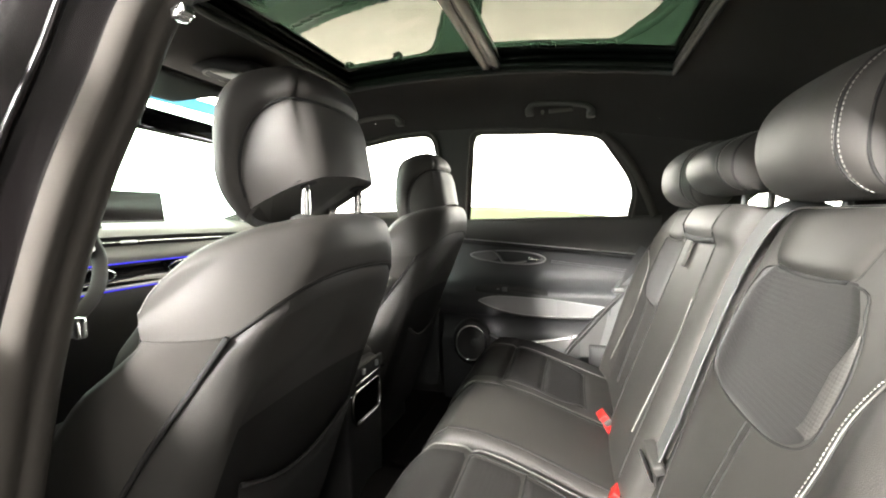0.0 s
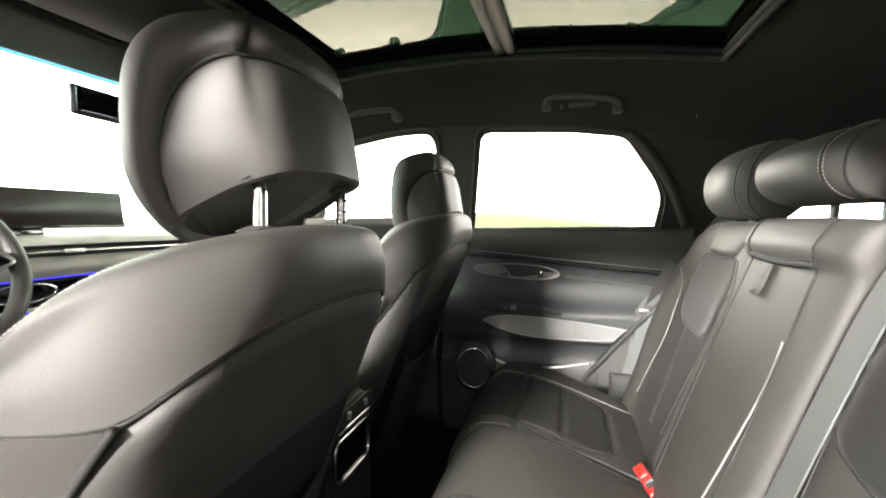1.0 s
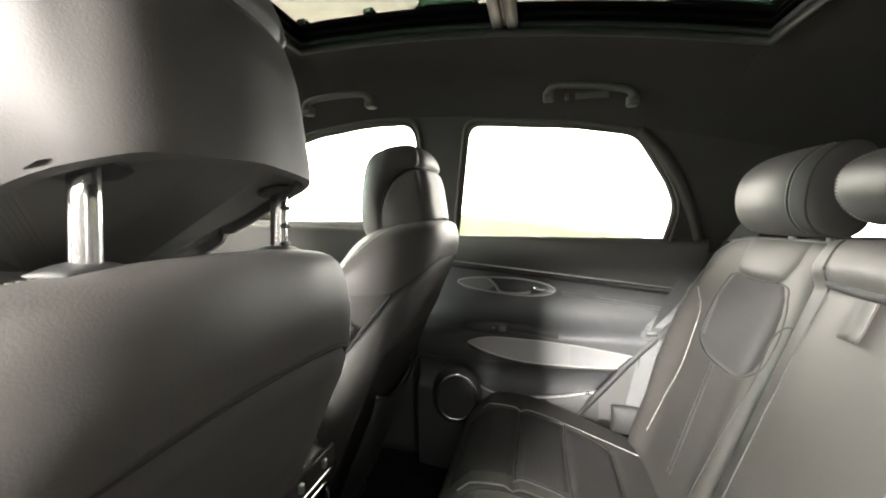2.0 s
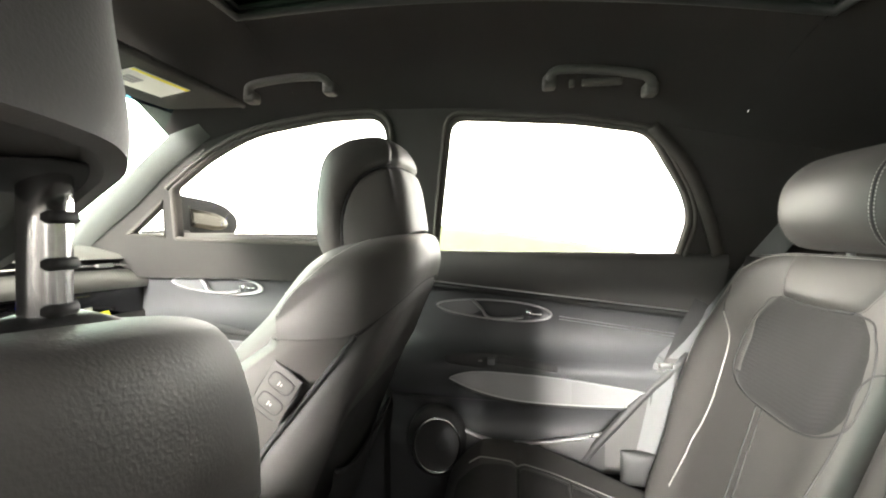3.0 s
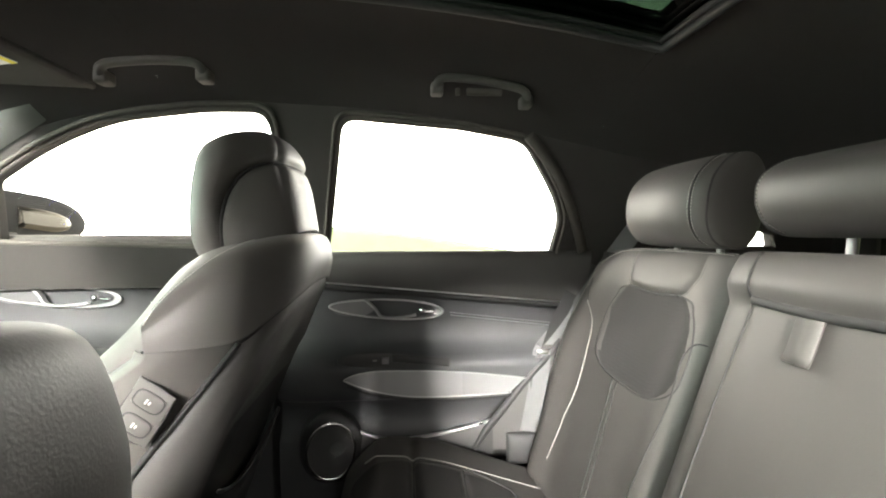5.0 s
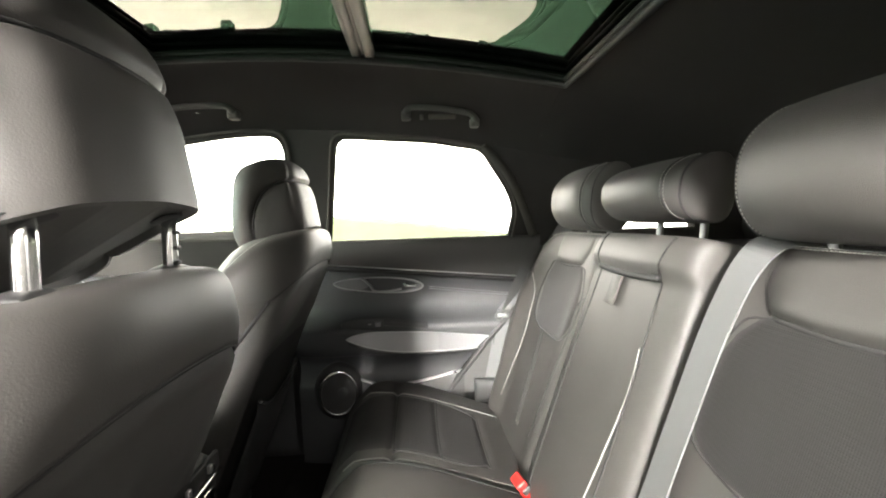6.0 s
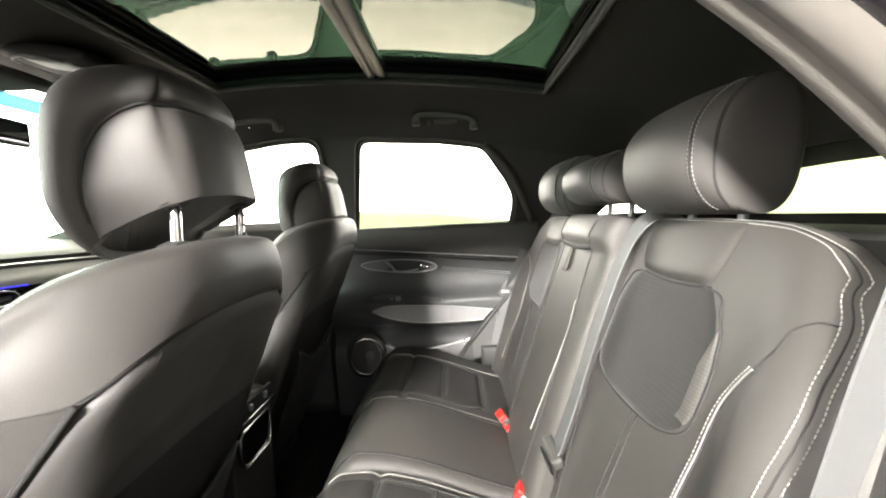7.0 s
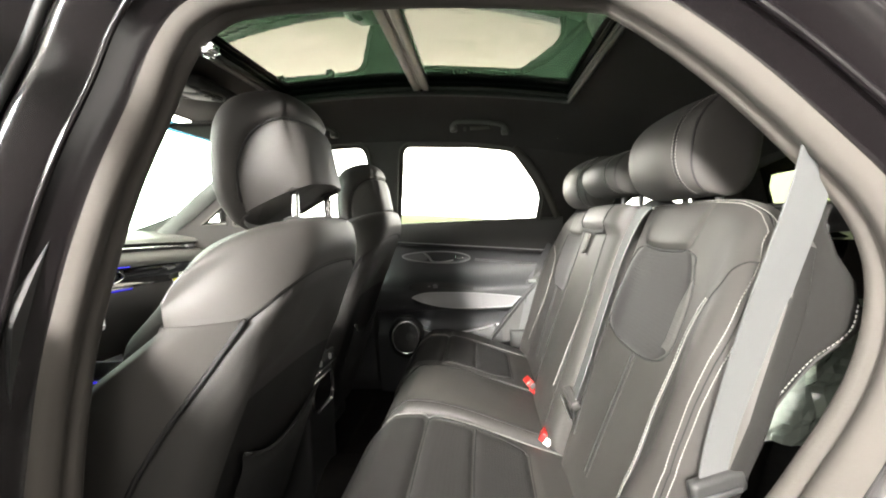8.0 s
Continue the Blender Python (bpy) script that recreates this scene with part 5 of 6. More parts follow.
        part("stitching", stitch_bm(on(off, 0.0008, 120), 0.0046, 0.0034, 0.0006), THREAD, br)
        # side wing running back beside the seat
        rows = []
        for z, xb in ((1.130, 0.468), (1.11, 0.484), (1.077, 0.505), (1.047, 0.523), (1.02, 0.528), (0.992, 0.519), (0.962, 0.481), (0.919, 0.446), (0.878, 0.423), (0.839, 0.405), (0.78, 0.376), (0.70, 0.34)):
            yo, xa = outer(z) - 0.022, sb_x(z) + 0.012
            xb = max(xb, xa + 0.01)
            rows.append([(xa + (xb - xa) * k, s * (yo + (0.634 - yo) * math.sin(math.pi * min(1, k * 1.2) / 2) - (0.006 if k == 1 else 0)), z) for k in np.linspace(0, 1, 9)])
        part("side_wing", grid_bm(rows), WING, br, "black padded side wing")
        rim = smooth_line([Vector(r[-1]) for r in rows[4:]], 60)
        part("wing_edge", tube_bm([p + Vector((0.001, -s * 0.004, 0)) for p in rim], 0.005, 8), LEATHER_SMOOTH, br)
        part("stitching", stitch_bm([p + Vector((-0.007, s * 0.0058, 0.002)) for p in rim], 0.0055, 0.0036, 0.0007), THREAD, br)
        part("wing_backing", grid_bm([[r[-1], (r[-1][0] + 0.004, s * 0.56, r[-1][2] - 0.004)] for r in rows[:5]]), PLASTIC, br)
        return br

    side(-1)
    side(1)

    # middle backrest with its headrest pad and pull strap
    def mbase(a, b):
        z = 0.58 + (1.132 - 0.58) * (b + 1) / 2
        return (sb_x(z) + 0.04, -0.012 + 0.160 * a, z)

    M = Pillow(mbase, nrm, lambda a, b: 0.070 + 0.010 * math.cos(a * 1.4) + (0.018 if b > 0.74 else 0.0) * min(1, max(0, (b - 0.74) * 12)), 0.07, 8, 10)
    mb = part("middle_backrest", M.mesh(33, 61), LEATHER, seat, "black leather middle backrest with fold-down armrest")

    def mz(z):
        return (z - 0.58) / (1.132 - 0.58) * 2 - 1

    part("seam", tube_bm(M.line([(-0.60, mz(1.066)), (0.0, mz(1.062)), (0.60, mz(1.066))], 0.0), 0.006, 6), SEAM, mb)
    for s in (-1, 1):
        part("seam", tube_bm(M.line([(s * 0.66, mz(1.125)), (s * 0.62, mz(1.06)), (s * 0.66, mz(0.95)), (s * 0.68, mz(0.80)), (s * 0.66, mz(0.62))], 0.0005), 0.0018, 6), SEAM, mb)
    part("piping", tube_bm(M.line([(-0.62, mz(0.965)), (-0.66, mz(0.90)), (-0.60, mz(0.80)), (-0.52, mz(0.70))], 0.001), 0.0016, 6), PIPING, mb, "pale piping")
    st = M.line([(0.08, mz(1.056)), (0.08, mz(1.035)), (0.08, mz(1.018))], 0.006, n=12)
    st = st + [st[-1] + Vector((-0.006, 0, -0.010))]
    part("pull_strap", ribbon_bm(st, (0, 1, 0), 0.030, 0.004), LEATHER_SMOOTH, mb, "short leather pull strap")

    # cushions
    def top(x):
        return float(np.mean([np.interp(x + d, [-0.20, -0.14, -0.05, 0.05, 0.27, 0.42], [0.655, 0.685, 0.70, 0.682, 0.598, 0.56]) for d in np.linspace(-0.05, 0.05, 9)]))

    def tuck(a, y):
        """Depth of the cross grooves that part the cushion into rolls."""
        inside = max(0.0, min(1.0, (0.145 - abs(abs(y) - 0.335)) / 0.03))
        g = 0.012 * math.exp(-((a + 0.44) / 0.030) ** 2) + 0.007 * math.exp(-((a + 0.07) / 0.026) ** 2) + 0.007 * math.exp(-((a - 0.33) / 0.026) ** 2)
        wide = 1.0 if a < -0.3 else inside
        return g * (inside if a > -0.3 else max(inside, 0.75 if abs(y) < 0.56 else 0.3)) * wide

    def cushion(y0, y1, dz, nose, name, label):
        def base(a, b):
            x = 0.115 + (0.285 + nose) * a - nose
            return (x, (y0 + y1) / 2 + (y1 - y0) / 2 * b, top(x) - 0.085 + dz - 0.05 * max(0.0, -a - 0.72) ** 1.0 * 3)
        C = Pillow(base, (0, 0, 1), lambda a, b: 0.085 + (0.007 * abs(b) ** 3 - tuck(a, (y0 + y1) / 2 + (y1 - y0) / 2 * b) if name == "seat_cushion" else 0.006 * math.cos(b * 1.5)), 0.12, 6, 7)
        return C, part(name, C.mesh(97, 41), LEATHER, seat, label)

    for s in (-1, 1):
        y0, y1 = sorted((s * 0.150, s * 0.615))
        C, cb = cushion(y0, y1, 0.0, 0.0, "seat_cushion", "black leather outer seat cushion with fabric panels")
        def cb_(y):
            return (y - 0.3825) / 0.2325 * s

        for a0, a1 in ((-0.90, -0.442), (-0.438, -0.072), (-0.068, 0.327)):
            k = 0.150 if a0 < -0.8 else 0.143
            rows = []
            for i in range(15):
                a = a0 + (a1 - a0) * i / 14
                w = k - 0.05 * max(0.0, a - 0.3)
                bb = [cb_(0.335 - w + 2 * w * j / 14) for j in range(15)]
                rows.append([C.f(a, b) + C.normal(a, b) * (-0.001 if i in (0, 14) or j in (0, 14) else 0.0016) for j, b in enumerate(bb)])
            part("insert_panel", grid_bm(rows), CUSHION_SHADED, cb, "perforated fabric panel in a shaded tone")
        for a0 in (-0.44, -0.07, 0.33):
            w = 0.144 if a0 < 0.2 else 0.120
            part("seam", tube_bm(C.line([(a0 + 0.01, cb_(0.335 - w)), (a0, cb_(0.335)), (a0 + 0.01, cb_(0.335 + w))], 0.0005), 0.0022, 6), SEAM, cb)
        for y, y2 in ((0.166, 0.170), (0.492, 0.50)):
            part("piping", tube_bm(C.line([(-0.80, cb_(y + 0.02 if y > 0.3 else y)), (-0.52, cb_(y)), (-0.1, cb_(y)), (0.4, cb_(y2)), (0.72, cb_(y2))], 0.001, n=70), 0.0016, 6), PIPING, cb, "pale piping along the cushion edge")
        for y in (0.190, 0.480):
            part("seam", tube_bm(C.line([(-0.44, cb_(y)), (-0.2, cb_(y)), (0.1, cb_(y)), (0.33, cb_(0.335 + (y - 0.335) * 0.80))], 0.0005), 0.0026, 6), SEAM, cb)
        part("cushion_base", box_bm((0.08, s * 0.40, 0.49), (0.40, 0.43, 0.16), 0.03, 2), PLASTIC, cb)
    C, cb = cushion(-0.149, 0.149, 0.012, -0.012, "middle_cushion", "smooth black leather middle seat cushion")
    for e in (-1, 1):
        part("seam", tube_bm(C.line([(-0.95, e * 0.80), (-0.5, e * 0.84), (0.3, e * 0.84), (0.85, e * 0.82)], 0.0005), 0.0024, 6), SEAM, cb)
    part("cushion_base", box_bm((0.08, 0, 0.50), (0.40, 0.35, 0.18), 0.03, 2), PLASTIC, cb)

    # head restraints
    def headrest(cy, w, z0, z1, x0, wing, label):
        def base(a, b):
            z = (z0 + z1) / 2 + (z1 - z0) / 2 * b
            return (x0 + 0.070 + 0.30 * (z - z0) * 0.5 + 0.02 * wing * abs(a) ** 2.6, cy + w * a, z)
        H = Pillow(base, (-1, 0, 0.15), lambda a, b: 0.074 - 0.030 * b * b * (1 if b > 0 else 0.3), 0.062 * wing, 5, 2.6)
        h = part("headrest", H.mesh(37, 29), LEATHER, seat, label)
        for s in (-1, 1):
            for k in (0.775, 0.81):
                ln = H.line([(s * k, -0.96), (s * (k + 0.02), -0.6), (s * (k + 0.03), 0.0), (s * (k + 0.02), 0.6), (s * k, 0.97)], 0.0005, n=50)
                part("stitching", stitch_bm(ln, 0.0052, 0.0034, 0.0006), THREAD, h, "pale stitching")
            part("seam", tube_bm(H.line([(s * 0.79, -0.97), (s * 0.81, -0.5), (s * 0.82, 0.0), (s * 0.81, 0.5), (s * 0.79, 0.97)], 0.0), 0.0018, 6), SEAM, h)
            part("seam", tube_bm(H.line([(s * 0.94, -0.97), (s * 0.955, -0.3), (s * 0.955, 0.3), (s * 0.94, 0.97)], 0.0), 0.0016, 6), SEAM, h)
            y = cy + s * min(0.062, w * 0.5)
            part("post", cyl_bm((x0 + 0.105, y, 1.09), (x0 + 0.118, y, z0 + 0.05), 0.006), DARKMETAL, h, "chrome head restraint post")
            g = Pillow(lambda a, b: (x0 + 0.107 + 0.014 * b, y + 0.018 * a, 1.128), (0, 0, 1), 0.010, 0.008, 2, 2)
            part("post_guide", g.mesh(11, 9), PLASTIC, h)
        return h

    headrest(-0.325, 0.114, 1.152, 1.306, 0.408, 1.0, "large rounded black leather head restraint")
    headrest(0.325, 0.114, 1.152, 1.306, 0.408, 1.0, "large rounded black leather head restraint")
    headrest(-0.01, 0.118, 1.172, 1.272, 0.400, 0.7, "low black leather middle head restraint")
    part("top_shelf", box_bm((0.545, 0, 1.117), (0.10, 1.22, 0.036), 0.012, 2), PLASTIC, seat, "black plastic seat back top")
    part("back_shell", box_bm((0.53, 0, 0.85), (0.05, 0.98, 0.52), 0.02, 2, m=Matrix.Rotation(radians(19), 4, "Y")), CARPET, seat)


make_rear_seat()


# ---- belts ----
def buckle(loc, tilt, colour_part):
    b = thing("belt_buckle", "black seat belt buckle with a red release button", "belt buckle", "belt buckles")
    m = pose(0, 0, 0, *tilt)
    o = Vector(loc)
    part("body", box_bm(o - (m @ Vector((0, 0, 0.025))), (0.022, 0.042, 0.055), 0.006, 2, m=m), PLASTIC, b)
    part("button", box_bm(o + (m @ Vector((-0.002, 0, 0.006))), (0.022, 0.036, 0.016), 0.004, 2, m=m), RED, b, "red release button")
    part("window", box_bm(o + (m @ Vector((-0.012, 0, -0.010))), (0.002, 0.030, 0.014), 0.0006, 1, m=m), WHITE if colour_part else RED, b)
    if colour_part:
        part("label", box_bm(o + (m @ Vector((-0.002, -0.0215, -0.006))), (0.018, 0.002, 0.016), 0.0006, 1, m=m), WHITE, b, "white printed label")
    part("stalk", box_bm(o - (m @ Vector((-0.006, 0, 0.075))), (0.010, 0.030, 0.06), 0.003, 1, m=m), RUBBER_DARK, b)
    return b


buckle((0.268, 0.084, 0.634), (0, -38, 12), False)
buckle((0.252, 0.098, 0.656), (0, -38, 12), False)
buckle((0.262, -0.134, 0.618), (0, -55, -14), True)


def make_belts():
    # middle belt down over the seat back
    b = thing("seat_belt", "grey woven seat belt lying over the middle seat", "seat belt", "seat belts")
    pts = smooth_line([(0.56, -0.235, 1.122), (0.50, -0.235, 1.150), (0.455, -0.235, 1.135), (0.415, -0.230, 1.06), (0.372, -0.221, 0.93), (0.336, -0.211, 0.81), (0.314, -0.202, 0.742)], 50)
    part("webbing", ribbon_bm(pts, (0.15, 1, 0.25), 0.047, 0.0022), BELT, b, smooth=False)
    part("tongue", box_bm((0.310, -0.200, 0.738), (0.020, 0.068, 0.020), 0.007, 3, m=pose(0, 0, 0, 12, -20, 0)), SHELL, b, "black plastic belt tongue")
    part("tongue_plate", box_bm((0.300, -0.185, 0.712), (0.004, 0.024, 0.05), 0.003, 2, m=pose(0, 0, 0, 14, -20, 0)), SATIN, b, "metal tongue plate")
    pts = smooth_line([(0.312, -0.198, 0.732), (0.315, -0.185, 0.67), (0.330, -0.17, 0.60)], 16)
    part("lower_webbing", ribbon_bm(pts, (0.1, 1, 0.1), 0.047, 0.0022), RUBBER_DARK, b)
    # left belt from the pillar, close to the doorway
    b = thing("seat_belt", "grey ribbed seat belt hanging beside the open doorway", "seat belt", "seat belts")
    pts = smooth_line([(0.50, -0.640, 1.30), (0.474, -0.640, 1.165), (0.425, -0.645, 1.03), (0.392, -0.648, 0.93), (0.372, -0.65, 0.85), (0.345, -0.66, 0.70), (0.32, -0.665, 0.55)], 60)
    part("webbing", ribbon_bm(pts, (0.95, 0.25, 0.0), 0.047, 0.0022), BELT, b, smooth=False)
    part("tongue", box_bm((0.368, -0.653, 0.838), (0.064, 0.014, 0.024), 0.006, 2, m=pose(0, 0, 0, 0, -8, 14)), PLASTIC, b, "black plastic belt tongue")
    part("tongue_slot", box_bm((0.368, -0.662, 0.832), (0.05, 0.004, 0.006), 0.001, 1, m=pose(0, 0, 0, 0, -8, 14)), DARKMETAL, b)
    # right belt
    b = thing("seat_belt", "dark seat belt running down the rear pillar", "seat belt", "seat belts")
    pts = smooth_line([(0.60, 0.585, 1.25), (0.52, 0.625, 1.12), (0.445, 0.655, 0.99), (0.345, 0.648, 0.885), (0.331, 0.640, 0.868), (0.318, 0.635, 0.78), (0.295, 0.62, 0.69), (0.275, 0.60, 0.63)], 50)
    part("webbing", ribbon_bm(pts, (0.95, -0.3, 0.1), 0.047, 0.0022), BELT, b, smooth=False)
    part("tongue", box_bm((0.332, 0.636, 0.872), (0.030, 0.012, 0.012), 0.004, 2), SATIN, b)
    cov = Pillow(lambda a, c: (0.285 + 0.055 * a, 0.615, 0.635 + 0.04 * c), (0, -1, 0), 0.02, 0.02, 2.4, 2.4)
    part("anchor_cover", cov.mesh(15, 15), RUBBER_DARK, b, "black belt anchor cover")
    rows = [[(x, 0.640 + 0.004 * math.sin(z * 40), z) for x in (xa, (xa + xb) / 2, xb)] for z, xa, xb in ((0.89, 0.335, 0.36), (0.80, 0.275, 0.36), (0.70, 0.20, 0.35), (0.62, 0.16, 0.34))]
    tagged(part("sill_trim", grid_bm(rows), mat("satin_grey_trim", (0.060, 0.059, 0.058), 0.45)), "satin grey trim between door and rear seat", "trim", kind="structure")


make_belts()


# ---- grab handles ----
def make_grab(x0, x1, y, z0, z1, clip):
    g = thing("grab_handle", "dark grey plastic roof grab handle", "grab handle", "grab handles")
    dz = z1 - z0
    def q(t, drop, out):
        return Vector((x0 + (x1 - x0) * t, y - out * 0.6, z0 + dz * t - drop))
    pts = smooth_line([q(0.030, 0.026, 0.000), q(0.032, 0.018, 0.014), q(0.060, 0.009, 0.026), q(0.16, 0.003, 0.030), q(0.5, 0.0, 0.032), q(0.84, 0.003, 0.030), q(0.94, 0.009, 0.026), q(0.968, 0.018, 0.014), q(0.970, 0.026, 0.000)], 64)
    part("grip", tube_bm(pts, 0.0098, 12, flat=0.8), HANDLE, g, "rounded grip")
    for t in (0.03, 0.97):
        c = q(t, 0.024, -0.004)
        part("foot", box_bm(c, (0.026, 0.030, 0.024), 0.008, 3), HANDLE, g)
    if clip:
        part("coat_hook", box_bm(q(0.52, 0.018, 0.012), (0.075, 0.012, 0.014), 0.005, 2), RUBBER, g, "pale clip behind the grip")
        part("hook_stud", box_bm(q(0.24, 0.026, 0.014), (0.010, 0.012, 0.014), 0.003, 2), RUBBER, g)
    return g


make_grab(0.040, 0.240, 0.468, 1.502, 1.478, True)
make_grab(-0.590, -0.398, 0.452, 1.498, 1.508, False)


# ---- sun visor, mirrors, roof console ----
def make_front_roof():
    for s, name in ((1, "sun_visor"), (-1, "sun_visor")):
        v = thing(name, "black cloth sun visor with warning label" if s > 0 else "black cloth sun visor", "sun visor", "sun visors")
        P = Pillow(lambda a, b: (-0.705 + 0.095 * a, s * (0.28 + 0.185 * b), 1.464 - 0.002 * a), (0, 0, -1), 0.006, 0.012, 8, 6)
        part("panel", P.mesh(17, 21), CLOTH, v)
        part("edge", tube_bm([P.base(0.99, b) for b in np.linspace(-0.95, 0.98, 12)], 0.007, 8), CLOTH, v)
        if s > 0:
            def lp(a, b):
                return Vector((-0.705 + 0.095 * a, 0.28 + 0.185 * b, 1.4565 - 0.002 * a))
            bm = plate_bm([lp(-0.42, -0.15), lp(0.62, -0.30), lp(0.70, 0.32), lp(-0.30, 0.50)], (), (0, 0, 0.0008))
            part("label", bm, WHITE, v, "white warning label", smooth=False)
            bm = plate_bm([lp(0.50, -0.285) - Vector((0, 0, .0006)), lp(0.62, -0.30) - Vector((0, 0, .0006)), lp(0.70, 0.32) - Vector((0, 0, .0006)), lp(0.57, 0.345) - Vector((0, 0, .0006))], (), (0, 0, 0.0004))
            part("label_stripe", bm, YELLOW, v, "yellow stripe", smooth=False)
            for k in (0, 1, 2):
                part("label_bar", box_bm(lp(0.20 - 0.13 * k, -0.08 + 0.02 * k) - Vector((0, 0, 0.0008)), (0.008, 0.03, 0.0006), 0), INK, v, smooth=False)
    m = thing("rear_view_mirror", "black frameless inner rear-view mirror", "mirror")
    body = Pillow(lambda a, b: (-0.845 - 0.012 * a, -0.05 + 0.125 * a, 1.415 + 0.030 * b), (1, 0, 0), 0.012, 0.02, 4, 3)
    part("housing", body.mesh(21, 13), PLASTIC, m)
    glass = Pillow(lambda a, b: (-0.835 - 0.012 * a, -0.05 + 0.120 * a, 1.415 + 0.027 * b), (1, 0, 0), 0.003, 0.003, 6, 4)
    part("mirror_glass", glass.mesh(17, 11), mat("dimmed_mirror", (0.09, 0.09, 0.10), 0.05, 1.0, rough_vary=0.0, vary=0.0), m)
    part("arm", cyl_bm((-0.86, -0.03, 1.42), (-0.90, 0, 1.44), 0.014), PIANO, m)
    c = thing("roof_console", "grey and black roof console with map lights", "roof console")
    P = Pillow(lambda a, b: (-0.66 + 0.11 * a, 0.095 * b, roof_z(-0.66) - 0.012 - 0.02 * a), (0, 0, -1), 0.018, 0.02, 3.5, 3.5)
    part("housing", P.mesh(19, 19), mat("console_dark_plastic", (0.022, 0.021, 0.020), 0.85, spec=0.15), c)
    for s in (-1, 1):
        L = Pillow(lambda a, b: (-0.645 + 0.05 * a, s * 0.045 + 0.032 * b, roof_z(-0.66) - 0.030 - 0.009 * a), (0, 0, -1), 0.006, 0.004, 3, 3)
        part("map_light", L.mesh(13, 13), mat("map_light_lens", (0.13, 0.124, 0.108), 0.6, spec=0.2), c, "cream map light lens")
    part("bezel", tube_bm([P.f(math.cos(t) * 0.9, math.sin(t) * 0.9) for t in np.linspace(0, 2 * math.pi, 33)[:-1]], 0.0035, 6, closed=True), HANDLE, c)
    for y in (-0.03, 0.0, 0.03):
        part("switch", box_bm((-0.590, y, roof_z(-0.66) - 0.046), (0.020, 0.022, 0.008), 0.003, 2), HANDLE, c)
    # outer mirror by the front door window
    e = thing("side_mirror", "dark teardrop-shaped outer mirror with darkened glass", "side mirror")
    def tear(a):
        return 1.0 if a < -0.1 else max(0.02, 1 - ((a + 0.1) / 1.1) ** 2.4) ** 0.5

    H = Pillow(lambda a, b: (-1.075 + 0.02 * a, 0.925 + 0.145 * a, 1.226 + 0.070 * b * tear(a) - 0.012 * a), (1, -0.62, 0), 0.012, 0.07, 3, 2.6)
    part("housing", H.mesh(25, 17), mat("dark_mirror_shell", (0.008, 0.008, 0.008), 0.55, spec=0.08), e)
    # glass colour darkened to stand in for a dark reflection
    G = Pillow(lambda a, b: (-1.060 + 0.02 * a, 0.920 + 0.066 * a, 1.222 + 0.031 * b * tear(a) - 0.010 * a), (1, -0.62, 0), 0.014, 0.003, 4, 4)
    part("mirror_glass", G.mesh(21, 13), mat("darkened_mirror", (0.055, 0.053, 0.047), 0.03, 1.0, rough_vary=0.0, vary=0.0), e, "mirror glass darkened for the dark scene it reflects")
    part("arm", box_bm((-1.095, 0.775, 1.172), (0.05, 0.15, 0.034), 0.012, 3), RUBBER_DARK, e)


make_front_roof()


